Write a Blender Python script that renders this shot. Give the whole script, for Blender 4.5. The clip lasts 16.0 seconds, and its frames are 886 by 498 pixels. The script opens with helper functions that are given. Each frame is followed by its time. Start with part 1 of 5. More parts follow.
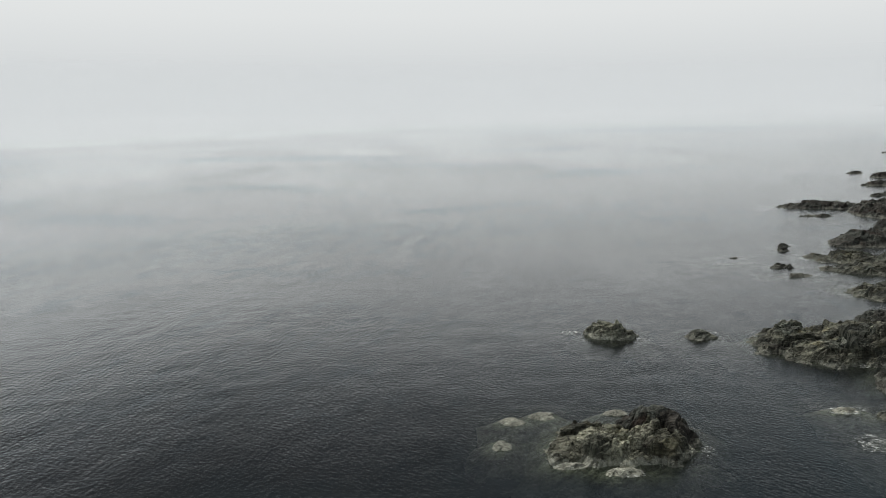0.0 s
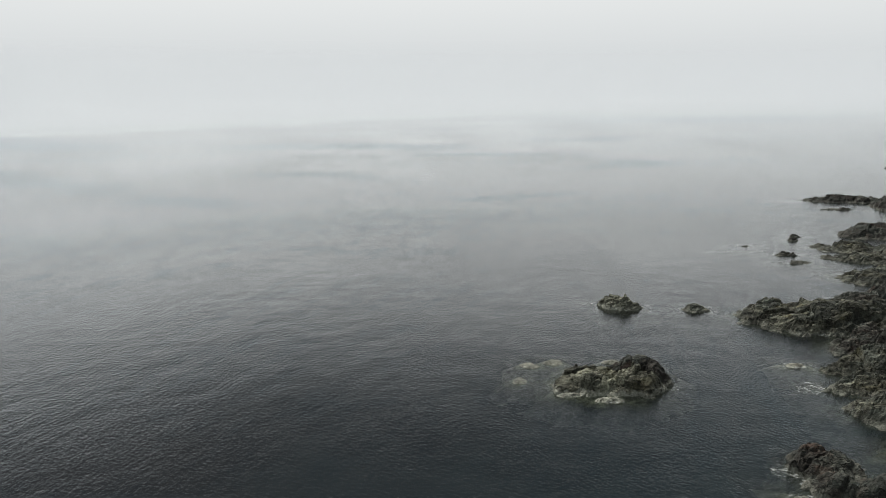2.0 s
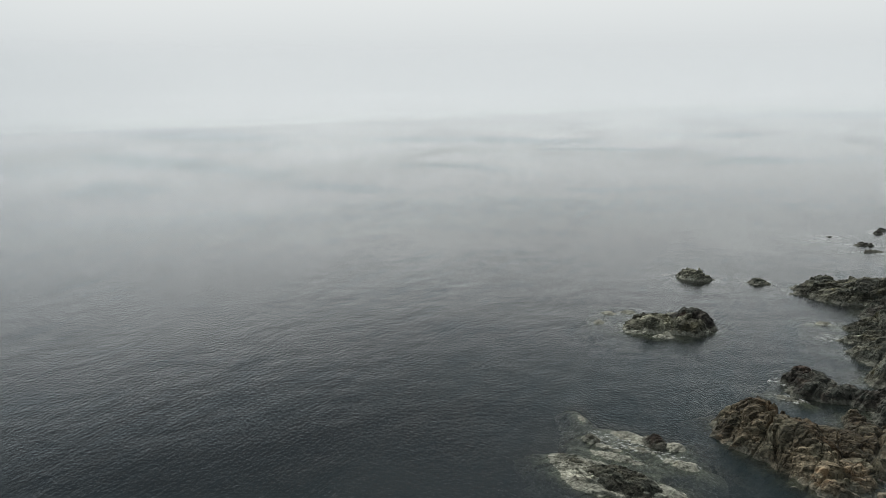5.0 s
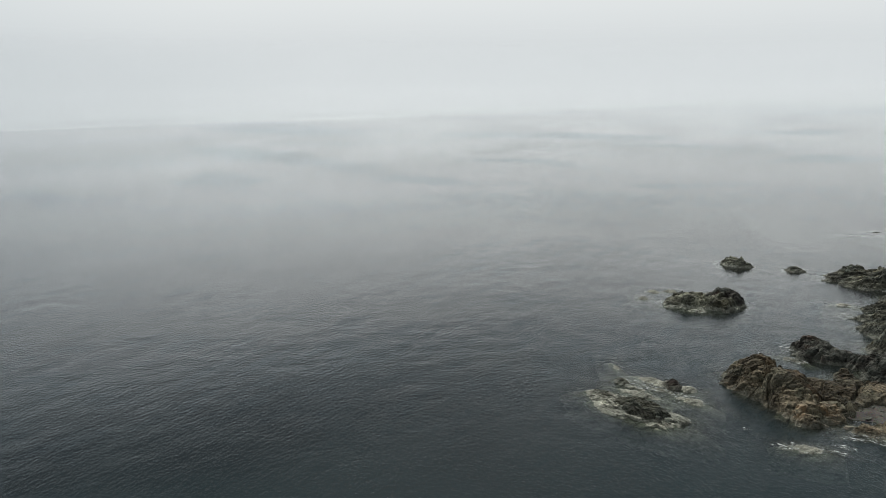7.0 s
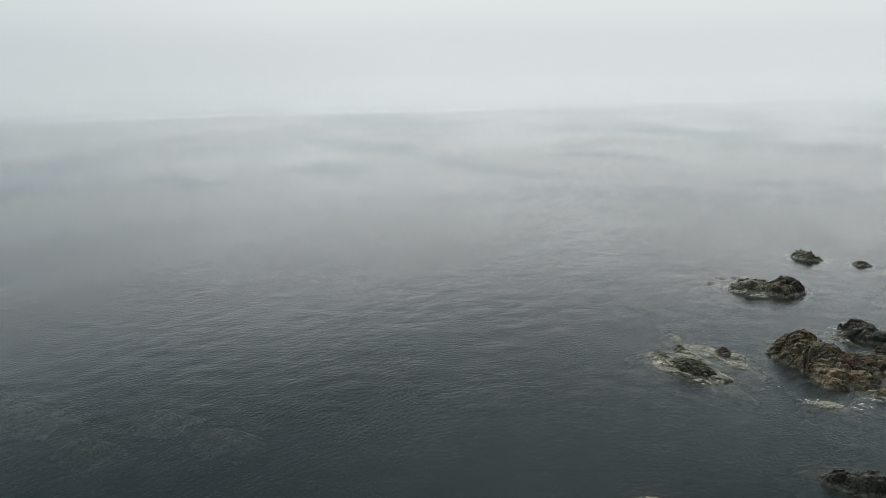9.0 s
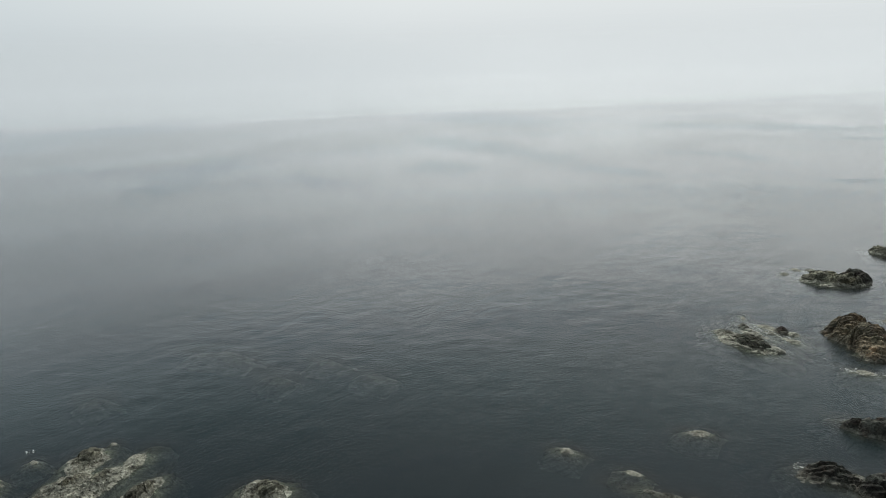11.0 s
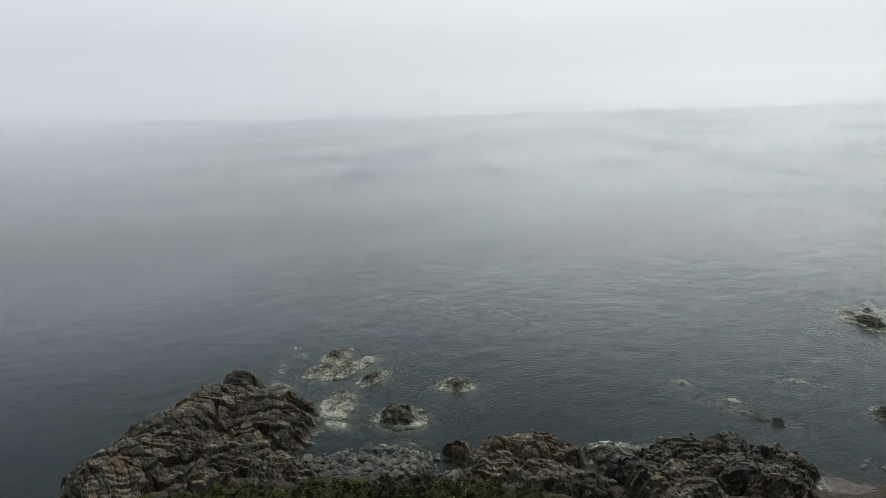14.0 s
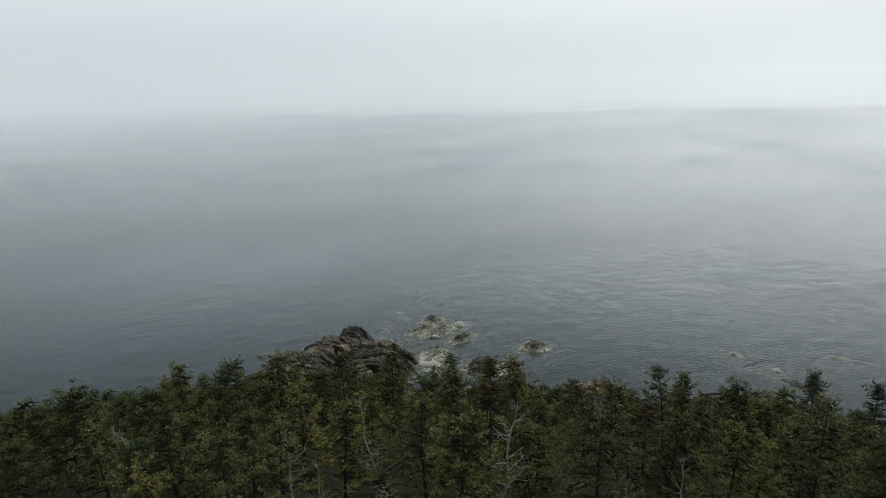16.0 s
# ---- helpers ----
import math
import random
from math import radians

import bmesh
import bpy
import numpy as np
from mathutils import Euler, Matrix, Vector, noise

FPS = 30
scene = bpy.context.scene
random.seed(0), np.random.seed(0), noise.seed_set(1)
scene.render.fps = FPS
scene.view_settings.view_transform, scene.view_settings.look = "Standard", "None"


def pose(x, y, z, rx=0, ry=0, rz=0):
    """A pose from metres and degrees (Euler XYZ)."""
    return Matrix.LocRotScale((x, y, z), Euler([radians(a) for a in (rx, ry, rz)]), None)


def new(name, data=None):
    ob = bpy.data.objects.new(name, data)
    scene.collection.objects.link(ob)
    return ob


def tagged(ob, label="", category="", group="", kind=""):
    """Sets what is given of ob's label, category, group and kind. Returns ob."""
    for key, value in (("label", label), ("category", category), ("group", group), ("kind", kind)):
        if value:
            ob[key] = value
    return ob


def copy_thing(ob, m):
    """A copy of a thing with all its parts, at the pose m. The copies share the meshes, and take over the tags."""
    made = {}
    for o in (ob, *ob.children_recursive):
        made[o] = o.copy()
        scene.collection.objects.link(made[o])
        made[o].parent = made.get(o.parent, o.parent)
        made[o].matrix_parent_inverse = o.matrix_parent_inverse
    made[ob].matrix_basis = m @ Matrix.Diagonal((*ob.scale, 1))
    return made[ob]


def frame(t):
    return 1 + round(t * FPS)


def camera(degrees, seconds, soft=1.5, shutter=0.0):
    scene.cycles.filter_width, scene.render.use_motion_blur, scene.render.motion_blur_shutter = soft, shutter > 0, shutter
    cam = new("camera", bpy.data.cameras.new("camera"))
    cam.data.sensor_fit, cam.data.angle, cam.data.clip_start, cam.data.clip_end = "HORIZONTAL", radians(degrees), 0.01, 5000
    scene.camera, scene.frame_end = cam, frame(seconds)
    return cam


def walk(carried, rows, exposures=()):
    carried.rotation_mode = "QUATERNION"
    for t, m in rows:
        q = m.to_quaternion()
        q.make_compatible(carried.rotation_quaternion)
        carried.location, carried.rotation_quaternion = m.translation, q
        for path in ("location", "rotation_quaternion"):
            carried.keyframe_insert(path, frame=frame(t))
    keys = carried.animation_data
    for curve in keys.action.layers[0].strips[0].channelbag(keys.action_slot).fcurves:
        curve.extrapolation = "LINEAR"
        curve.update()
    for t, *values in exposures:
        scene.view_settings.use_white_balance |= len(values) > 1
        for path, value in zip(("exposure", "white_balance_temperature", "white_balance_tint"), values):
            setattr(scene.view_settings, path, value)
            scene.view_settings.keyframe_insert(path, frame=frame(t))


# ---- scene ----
import collections

cam = camera(62.62, 16.0, soft=0.9)
# seconds, place in metres, yaw (left of north), pitch, lean to the left
PATH = [
    (0.0, 7.36, -18.91, 20.80, 0.71, -10.91, -0.83),
    (0.5, 7.60, -22.50, 21.47, 1.71, -11.26, -0.75),
    (1.0, 7.88, -26.11, 22.11, 2.65, -11.60, -0.57),
    (1.5, 8.30, -29.81, 22.74, 3.66, -11.85, -0.45),
    (2.0, 8.77, -33.59, 23.32, 4.72, -11.98, -0.49),
    (2.5, 9.32, -37.26, 23.79, 6.67, -12.09, -0.49),
    (3.0, 10.02, -40.98, 24.22, 9.21, -12.16, -0.54),
    (3.5, 10.76, -44.69, 24.61, 10.92, -12.25, -0.58),
    (4.0, 11.57, -48.31, 24.99, 12.04, -12.43, -0.47),
    (6.5, 17.47, -67.96, 27.46, 19.89, -12.69, -0.80),
    (7.0, 18.69, -71.20, 27.98, 21.01, -12.96, -0.65),
    (7.5, 19.94, -74.56, 28.43, 22.23, -13.05, -0.65),
    (8.0, 21.27, -77.93, 28.89, 24.46, -13.20, -0.59),
    (8.5, 22.71, -81.38, 29.40, 26.47, -13.40, -0.39),
    (11.0, 33.83, -101.35, 34.32, 36.66, -13.89, -1.81),
    (11.5, 36.32, -104.58, 34.79, 39.06, -13.86, -1.90),
    (12.0, 38.96, -107.79, 35.22, 41.48, -13.80, -1.84),
    (12.5, 41.64, -110.97, 35.66, 43.62, -13.77, -1.81),
    (13.0, 44.48, -113.85, 36.10, 45.84, -13.76, -1.85),
    (13.5, 47.39, -116.57, 36.60, 48.19, -13.83, -1.87),
    (14.0, 50.37, -119.21, 37.11, 50.44, -13.90, -1.92),
    (14.5, 53.43, -121.61, 37.62, 52.77, -13.96, -1.95),
    (15.0, 56.70, -123.97, 38.14, 54.90, -14.02, -1.96),
    (15.5, 60.05, -126.17, 38.57, 56.60, -14.03, -1.90),
    (16.0, 63.65, -128.45, 38.92, 57.90, -14.05, -1.82),
]
walk(cam, [(t, pose(x, y, z, 0, 0, yaw) @ pose(0, 0, 0, 90 + pitch) @ pose(0, 0, 0, 0, 0, roll)) for t, x, y, z, yaw, pitch, roll in PATH],
     exposures=[(0.0, -0.12, 6450, 9), (1.5, -0.06, 6450, 9), (4.0, -0.06, 6420, 8), (8.5, -0.04, 6380, 8), (11.0, 0.0, 6360, 7), (13.0, 0.10, 6330, 7), (16.0, 0.18, 6300, 7)])

# ---- world and light ----
world = bpy.data.worlds.new("foggy_sky")
scene.world = world
world.use_nodes = True
wn, wl = world.node_tree.nodes, world.node_tree.links
wn.clear()
w_out = wn.new("ShaderNodeOutputWorld")
w_bg = wn.new("ShaderNodeBackground")
w_sky = wn.new("ShaderNodeTexSky")
w_sky.sky_type = "NISHITA"
w_sky.sun_disc = False
SUN_ELEVATION, SUN_YAW = 60.0, 25.0
w_sky.sun_elevation = radians(SUN_ELEVATION)
w_sky.sun_rotation = radians(-SUN_YAW)
w_coord = wn.new("ShaderNodeTexCoord")
w_sep = wn.new("ShaderNodeSeparateXYZ")
w_ramp = wn.new("ShaderNodeValToRGB")
wl.new(w_coord.outputs["Generated"], w_sep.inputs[0])
wl.new(w_sep.outputs["Z"], w_ramp.inputs[0])
stops = [(0.0, (0.700, 0.725, 0.735)), (0.05, (0.735, 0.755, 0.765)), (0.12, (0.845, 0.855, 0.85)), (0.19, (0.87, 0.89, 0.89)),
         (0.28, (0.72, 0.755, 0.77)), (0.37, (0.39, 0.42, 0.435)), (0.48, (0.225, 0.252, 0.27)), (1.0, (0.29, 0.315, 0.34))]
els = w_ramp.color_ramp.elements
els[0].position, els[0].color = stops[0][0], (*stops[0][1], 1)
els[1].position, els[1].color = stops[-1][0], (*stops[-1][1], 1)
for at, col in stops[1:-1]:
    els.new(at).color = (*col, 1)
w_mul = wn.new("ShaderNodeVectorMath")
w_mul.operation = "SCALE"
w_mul.inputs["Scale"].default_value = 0.05
wl.new(w_sky.outputs[0], w_mul.inputs[0])
w_mix = wn.new("ShaderNodeMix")
w_mix.data_type = "RGBA"
w_mix.inputs["Factor"].default_value = 0.96
wl.new(w_mul.outputs[0], w_mix.inputs["A"])
wl.new(w_ramp.outputs[0], w_mix.inputs["B"])
# the fog glows round the hidden sun
w_flat = wn.new("ShaderNodeVectorMath")
w_flat.operation = "DOT_PRODUCT"
w_flat.inputs[1].default_value = (-math.sin(radians(10)), math.cos(radians(10)), 0)
wl.new(w_coord.outputs["Generated"], w_flat.inputs[0])
w_side = wn.new("ShaderNodeValToRGB")
w_side.color_ramp.interpolation = "EASE"
w_side.color_ramp.elements[0].position, w_side.color_ramp.elements[0].color = 0.60, (0, 0, 0, 1)
w_side.color_ramp.elements[1].position, w_side.color_ramp.elements[1].color = 0.98, (1, 1, 1, 1)
wl.new(w_flat.outputs["Value"], w_side.inputs[0])
w_high = wn.new("ShaderNodeValToRGB")
w_high.color_ramp.interpolation = "EASE"
for element, (at, v) in zip((w_high.color_ramp.elements[0], w_high.color_ramp.elements[1]), ((0.135, 0.0), (0.40, 0.0))):
    element.position, element.color = at, (v, v, v, 1)
w_high.color_ramp.elements.new(0.19).color = (0.95, 0.945, 0.92, 1)
wl.new(w_sep.outputs["Z"], w_high.inputs[0])
w_lobe = wn.new("ShaderNodeMix")
w_lobe.data_type, w_lobe.blend_type = "RGBA", "MULTIPLY"
w_lobe.inputs["Factor"].default_value = 1.0
wl.new(w_side.outputs[0], w_lobe.inputs["A"])
wl.new(w_high.outputs[0], w_lobe.inputs["B"])
w_sum = wn.new("ShaderNodeMix")
w_sum.data_type, w_sum.blend_type = "RGBA", "ADD"
w_sum.inputs["Factor"].default_value = 1.0
wl.new(w_mix.outputs["Result"], w_sum.inputs["A"])
wl.new(w_lobe.outputs["Result"], w_sum.inputs["B"])
# the fog is thicker and bluer away from the sun, out to the west
w_west = wn.new("ShaderNodeVectorMath")
w_west.operation = "DOT_PRODUCT"
w_west.inputs[1].default_value = (-math.sin(radians(105)), math.cos(radians(105)), 0)
wl.new(w_coord.outputs["Generated"], w_west.inputs[0])
w_dim = wn.new("ShaderNodeValToRGB")
w_dim.color_ramp.interpolation = "EASE"
w_dim.color_ramp.elements[0].position, w_dim.color_ramp.elements[0].color = 0.35, (1, 1, 1, 1)
w_dim.color_ramp.elements[1].position, w_dim.color_ramp.elements[1].color = 1.0, (0.785, 0.825, 0.85, 1)
wl.new(w_west.outputs["Value"], w_dim.inputs[0])
w_tint = wn.new("ShaderNodeMix")
w_tint.data_type, w_tint.blend_type = "RGBA", "MULTIPLY"
w_tint.inputs["Factor"].default_value = 1.0
# a second, wider brightening over the open sea, added unseen for its reflections
w_open = wn.new("ShaderNodeVectorMath")
w_open.operation = "DOT_PRODUCT"
w_open.inputs[1].default_value = (-math.sin(radians(58)), math.cos(radians(58)), 0)
wl.new(w_coord.outputs["Generated"], w_open.inputs[0])
w_wide = wn.new("ShaderNodeValToRGB")
w_wide.color_ramp.interpolation = "EASE"
w_wide.color_ramp.elements[0].position, w_wide.color_ramp.elements[0].color = 0.70, (0, 0, 0, 1)
w_wide.color_ramp.elements[1].position, w_wide.color_ramp.elements[1].color = 0.97, (1, 1, 1, 1)
wl.new(w_open.outputs["Value"], w_wide.inputs[0])
w_band = wn.new("ShaderNodeValToRGB")
w_band.color_ramp.interpolation = "EASE"
for element, at in zip((w_band.color_ramp.elements[0], w_band.color_ramp.elements[1]), (0.12, 0.46)):
    element.position, element.color = at, (0, 0, 0, 1)
w_band.color_ramp.elements.new(0.24).color = (0.58, 0.61, 0.63, 1)
wl.new(w_sep.outputs["Z"], w_band.inputs[0])
w_lift = wn.new("ShaderNodeMix")
w_lift.data_type, w_lift.blend_type = "RGBA", "MULTIPLY"
w_lift.inputs["Factor"].default_value = 1.0
wl.new(w_wide.outputs[0], w_lift.inputs["A"])
wl.new(w_band.outputs[0], w_lift.inputs["B"])
w_all = wn.new("ShaderNodeMix")
w_all.data_type, w_all.blend_type = "RGBA", "ADD"
w_all.inputs["Factor"].default_value = 1.0
wl.new(w_sum.outputs["Result"], w_all.inputs["A"])
wl.new(w_lift.outputs["Result"], w_all.inputs["B"])
wl.new(w_all.outputs["Result"], w_tint.inputs["A"])
wl.new(w_dim.outputs[0], w_tint.inputs["B"])
wl.new(w_tint.outputs["Result"], w_bg.inputs["Color"])
wl.new(w_bg.outputs[0], w_out.inputs["Surface"])

sun = new("sun", bpy.data.lights.new("sun", "SUN"))
sun.data.energy, sun.data.angle, sun.data.color = 2.8, radians(20), (1.0, 0.96, 0.9)
sun.matrix_world = pose(0, 0, 200, 0, 0, SUN_YAW) @ pose(0, 0, 0, -(90 - SUN_ELEVATION), 0, 0)


# ---- numeric noise ----
def rnd(ix, iy, seed):
    h = (ix.astype(np.int64) * 374761393 + iy.astype(np.int64) * 668265263 + seed * 974634653) & 0xFFFFFFFF
    h = ((h ^ (h >> 13)) * 1274126177) & 0xFFFFFFFF
    h = ((h ^ (h >> 16)) * 2246822519) & 0xFFFFFFFF
    return ((h ^ (h >> 15)) & 0xFFFFFF) / float(0x1000000)


def value_noise(x, y, seed):
    ix, iy = np.floor(x), np.floor(y)
    fx, fy = x - ix, y - iy
    fx, fy = fx * fx * (3 - 2 * fx), fy * fy * (3 - 2 * fy)
    a = rnd(ix, iy, seed) * (1 - fx) + rnd(ix + 1, iy, seed) * fx
    b = rnd(ix, iy + 1, seed) * (1 - fx) + rnd(ix + 1, iy + 1, seed) * fx
    return (a * (1 - fy) + b * fy) * 2 - 1


def fbm(x, y, seed, octaves=4):
    total, gain = 0.0, 1.0
    for o in range(octaves):
        total = total + gain * value_noise(x, y, seed + 17 * o)
        x, y, gain = x * 2.03 + 5.1, y * 2.03 - 3.7, gain * 0.5
    return total


def cells(x, y, seed):
    """Distances to the nearest two cell points, two random numbers of the nearest cell and the way from its point."""
    ix, iy = np.floor(x), np.floor(y)
    f1, f2 = np.full(x.shape, 9.0), np.full(x.shape, 9.0)
    r1, r2, dx, dy = (np.zeros(x.shape) for _ in range(4))
    for i in (-1, 0, 1):
        for j in (-1, 0, 1):
            cx, cy = ix + i, iy + j
            px, py = cx + rnd(cx, cy, seed), cy + rnd(cx, cy, seed + 7)
            d = np.hypot(x - px, y - py)
            near = d < f1
            f2 = np.where(near, f1, np.minimum(f2, d))
            f1 = np.where(near, d, f1)
            r1, r2 = np.where(near, rnd(cx, cy, seed + 13), r1), np.where(near, rnd(cx, cy, seed + 29), r2)
            dx, dy = np.where(near, x - px, dx), np.where(near, y - py, dy)
    return f1, f2, r1, r2, dx, dy


def blocks(x, y, bedding, size, seed):
    """Joint blocks in bedded rock: the middle of each point's block, the crack width there, two random numbers and the way from the middle."""
    a = radians(bedding)
    u, v = math.cos(a) * x + math.sin(a) * y, -math.sin(a) * x + math.cos(a) * y
    u, v = u + 0.22 * size * fbm(x * 0.8 / size, y * 0.8 / size, seed + 3, 3), v + 0.18 * size * fbm(x * 0.8 / size + 40, y * 0.8 / size, seed + 5, 3)
    su, sv = 2.2 * size, 0.75 * size
    f1, f2, r1, r2, du, dv = cells(u / su, v / sv, seed)
    du, dv = du * su, dv * sv
    return x - (math.cos(a) * du - math.sin(a) * dv), y - (math.sin(a) * du + math.cos(a) * dv), f2 - f1, r1, r2, du, dv


def relief(x, y, bedding, seed, grain=1.0):
    """Height of broken, bedded rock: tilted blocks with cracks between them, at two sizes."""
    out = 0.25 * fbm(x * 0.35, y * 0.35, seed + 1, 4)
    for size, amount in ((2.2, 0.8), (0.8, 0.35)):
        _, _, gap, r1, r2, du, dv = blocks(x, y, bedding, size * grain, seed + int(size * 100))
        out = out + amount * ((r1 - 0.5) * 0.9 + (r2 - 0.3) * dv * 0.6 / size + (r1 - r2) * du * 0.3 / size)
        out = out - amount * 0.8 * np.clip(1 - gap / 0.14, 0, 1)
    return out


def grid_mesh(name, X, Y, Z, keep, tone=None, block=None):
    """A sheet over a grid; keep: which of its corners are wanted; tone: how light the stone is there; block: which squares belong to this piece."""
    n, m = X.shape
    ids = np.arange(n * m).reshape(n, m)
    q = np.stack([ids[:-1, :-1], ids[1:, :-1], ids[1:, 1:], ids[:-1, 1:]], -1).reshape(-1, 4)
    q = q[keep.ravel()[q].any(1) if block is None else keep.ravel()[q].any(1) & block.ravel()[q[:, 0]]]
    used = np.unique(q)
    back = np.zeros(n * m, int)
    back[used] = np.arange(len(used))
    co = np.stack([X, Y, Z], -1).reshape(-1, 3)[used]
    me = bpy.data.meshes.new(name)
    me.from_pydata(co.tolist(), [], back[q].tolist())
    me.update()
    if tone is not None:
        me.attributes.new("tone", "FLOAT", "POINT").data.foreach_set("value", tone.ravel()[used].astype(np.float32))
    return me


def smooth_mesh(me, on=True):
    me.polygons.foreach_set("use_smooth", [on] * len(me.polygons))


# ---- materials ----
def material(name):
    m = bpy.data.materials.new(name)
    m.use_nodes = True
    m.node_tree.nodes.clear()
    return m, m.node_tree.nodes, m.node_tree.links


def node(nodes, kind, **values):
    n = nodes.new(kind)
    for key, v in values.items():
        n.inputs[key].default_value = v
    return n


def ramp(nodes, links, source, pairs):
    r = nodes.new("ShaderNodeValToRGB")
    e = r.color_ramp.elements
    e[0].position, e[0].color = pairs[0][0], (*pairs[0][1], 1)
    e[1].position, e[1].color = pairs[-1][0], (*pairs[-1][1], 1)
    for at, col in pairs[1:-1]:
        e.new(at).color = (*col, 1)
    links.new(source, r.inputs[0])
    return r.outputs["Color"]


def mixed(nodes, links, fac, a, b, mode="MIX"):
    n = nodes.new("ShaderNodeMix")
    n.data_type, n.blend_type = "RGBA", mode
    for socket, v in (("Factor", fac), ("A", a), ("B", b)):
        if isinstance(v, (int, float)):
            n.inputs[socket].default_value = v
        elif isinstance(v, tuple):
            n.inputs[socket].default_value = (*v, 1)
        else:
            links.new(v, n.inputs[socket])
    return n.outputs["Result"]


def calc(nodes, links, op, a, b=0.0, clamp=False):
    n = nodes.new("ShaderNodeMath")
    n.operation, n.use_clamp = op, clamp
    for i, v in enumerate((a, b)):
        if isinstance(v, (int, float)):
            n.inputs[i].default_value = v
        else:
            links.new(v, n.inputs[i])
    return n.outputs[0]


def place(nodes, links, scale=(1, 1, 1), turn=0.0):
    g = nodes.new("ShaderNodeNewGeometry")
    m = nodes.new("ShaderNodeMapping")
    m.inputs["Scale"].default_value = scale
    m.inputs["Rotation"].default_value = (0, 0, radians(turn))
    links.new(g.outputs["Position"], m.inputs["Vector"])
    return m.outputs[0]


def along(nodes, links, heading, scale):
    """World coordinates with x along a compass heading, scaled after the turn."""
    m = nodes.new("ShaderNodeMapping")
    m.inputs["Scale"].default_value = scale
    links.new(place(nodes, links, (1, 1, 1), heading - 90.0), m.inputs["Vector"])
    return m.outputs[0]


def noise_tex(nodes, links, where, scale, detail=4.0, rough=0.55):
    n = node(nodes, "ShaderNodeTexNoise", Scale=scale, Detail=detail, Roughness=rough)
    links.new(where, n.inputs["Vector"])
    return n.outputs["Fac"]


def rock_material(name, dark, mid, light, stain, stain_from, pale=0.45, low=0.0, cool=(0.06, 0.066, 0.056), weedy=0.3):
    """Weathered shore rock. stain: a rusty or olive tint in patches; cool: a grey-green one; pale: how strongly barnacles and salt whiten the wash zone."""
    m, n, l = material(name)
    out = n.new("ShaderNodeOutputMaterial")
    b = n.new("ShaderNodeBsdfPrincipled")
    b.inputs["Specular IOR Level"].default_value = 0.15
    at = place(n, l)
    big, fine = noise_tex(n, l, at, 0.5, 5, 0.6), noise_tex(n, l, at, 4.5, 6, 0.68)
    other = noise_tex(n, l, place(n, l, (1.0, 1.6, 1.3), 70), 0.37, 5, 0.62)
    beds_at = noise_tex(n, l, place(n, l, (0.5, 2.6, 3.4), 28), 1.7, 6, 0.7)
    col = ramp(n, l, fine, [(0.34, dark), (0.46, mid), (0.62, light)])
    col = mixed(n, l, 0.5, col, ramp(n, l, beds_at, [(0.36, dark), (0.46, mid), (0.60, light)]))
    col = mixed(n, l, calc(n, l, "MULTIPLY", ramp(n, l, big, [(stain_from, (0, 0, 0)), (stain_from + 0.10, (1, 1, 1))]), 0.65), col, mixed(n, l, 0.6, stain, mixed(n, l, 1.0, stain, ramp(n, l, fine, [(0.3, (0.4, 0.4, 0.4)), (0.7, (2.0, 2.0, 2.0))]), "MULTIPLY")))
    col = mixed(n, l, calc(n, l, "MULTIPLY", ramp(n, l, other, [(0.47, (0, 0, 0)), (0.56, (1, 1, 1))]), 0.65), col, mixed(n, l, 1.0, cool, ramp(n, l, fine, [(0.3, (0.4, 0.4, 0.4)), (0.7, (2.0, 2.0, 2.0))]), "MULTIPLY"))
    own = n.new("ShaderNodeAttribute")
    own.attribute_name = "tone"
    shade = calc(n, l, "POWER", 9.0, own.outputs["Fac"])
    grey = n.new("ShaderNodeCombineColor")
    for c in ("Red", "Green", "Blue"):
        l.new(shade, grey.inputs[c])
    col = mixed(n, l, 1.0, col, grey.outputs[0], "MULTIPLY")
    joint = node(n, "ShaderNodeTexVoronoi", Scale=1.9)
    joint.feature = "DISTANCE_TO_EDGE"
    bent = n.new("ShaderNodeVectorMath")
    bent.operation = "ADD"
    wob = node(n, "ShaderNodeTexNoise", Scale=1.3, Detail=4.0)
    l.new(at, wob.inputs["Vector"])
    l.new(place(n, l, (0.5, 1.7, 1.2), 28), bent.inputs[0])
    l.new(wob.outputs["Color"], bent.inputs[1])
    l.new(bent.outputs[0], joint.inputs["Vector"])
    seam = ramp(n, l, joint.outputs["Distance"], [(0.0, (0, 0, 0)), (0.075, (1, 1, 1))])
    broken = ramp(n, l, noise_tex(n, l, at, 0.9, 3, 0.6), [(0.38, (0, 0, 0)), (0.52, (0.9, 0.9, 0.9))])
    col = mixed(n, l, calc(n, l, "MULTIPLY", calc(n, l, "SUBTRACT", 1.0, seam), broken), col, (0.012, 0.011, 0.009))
    sep = n.new("ShaderNodeSeparateXYZ")
    geo = n.new("ShaderNodeNewGeometry")
    l.new(geo.outputs["Position"], sep.inputs[0])
    patch = noise_tex(n, l, at, 1.7, 5, 0.7)
    level = calc(n, l, "ADD", sep.outputs["Z"], calc(n, l, "MULTIPLY", calc(n, l, "SUBTRACT", patch, 0.5), 1.6))
    # dark weed above the wash zone, pale barnacles and salt in it
    weed = ramp(n, l, calc(n, l, "SUBTRACT", level, low), [(0.0, (1, 1, 1)), (0.55, (1, 1, 1)), (1.0, (0, 0, 0))])
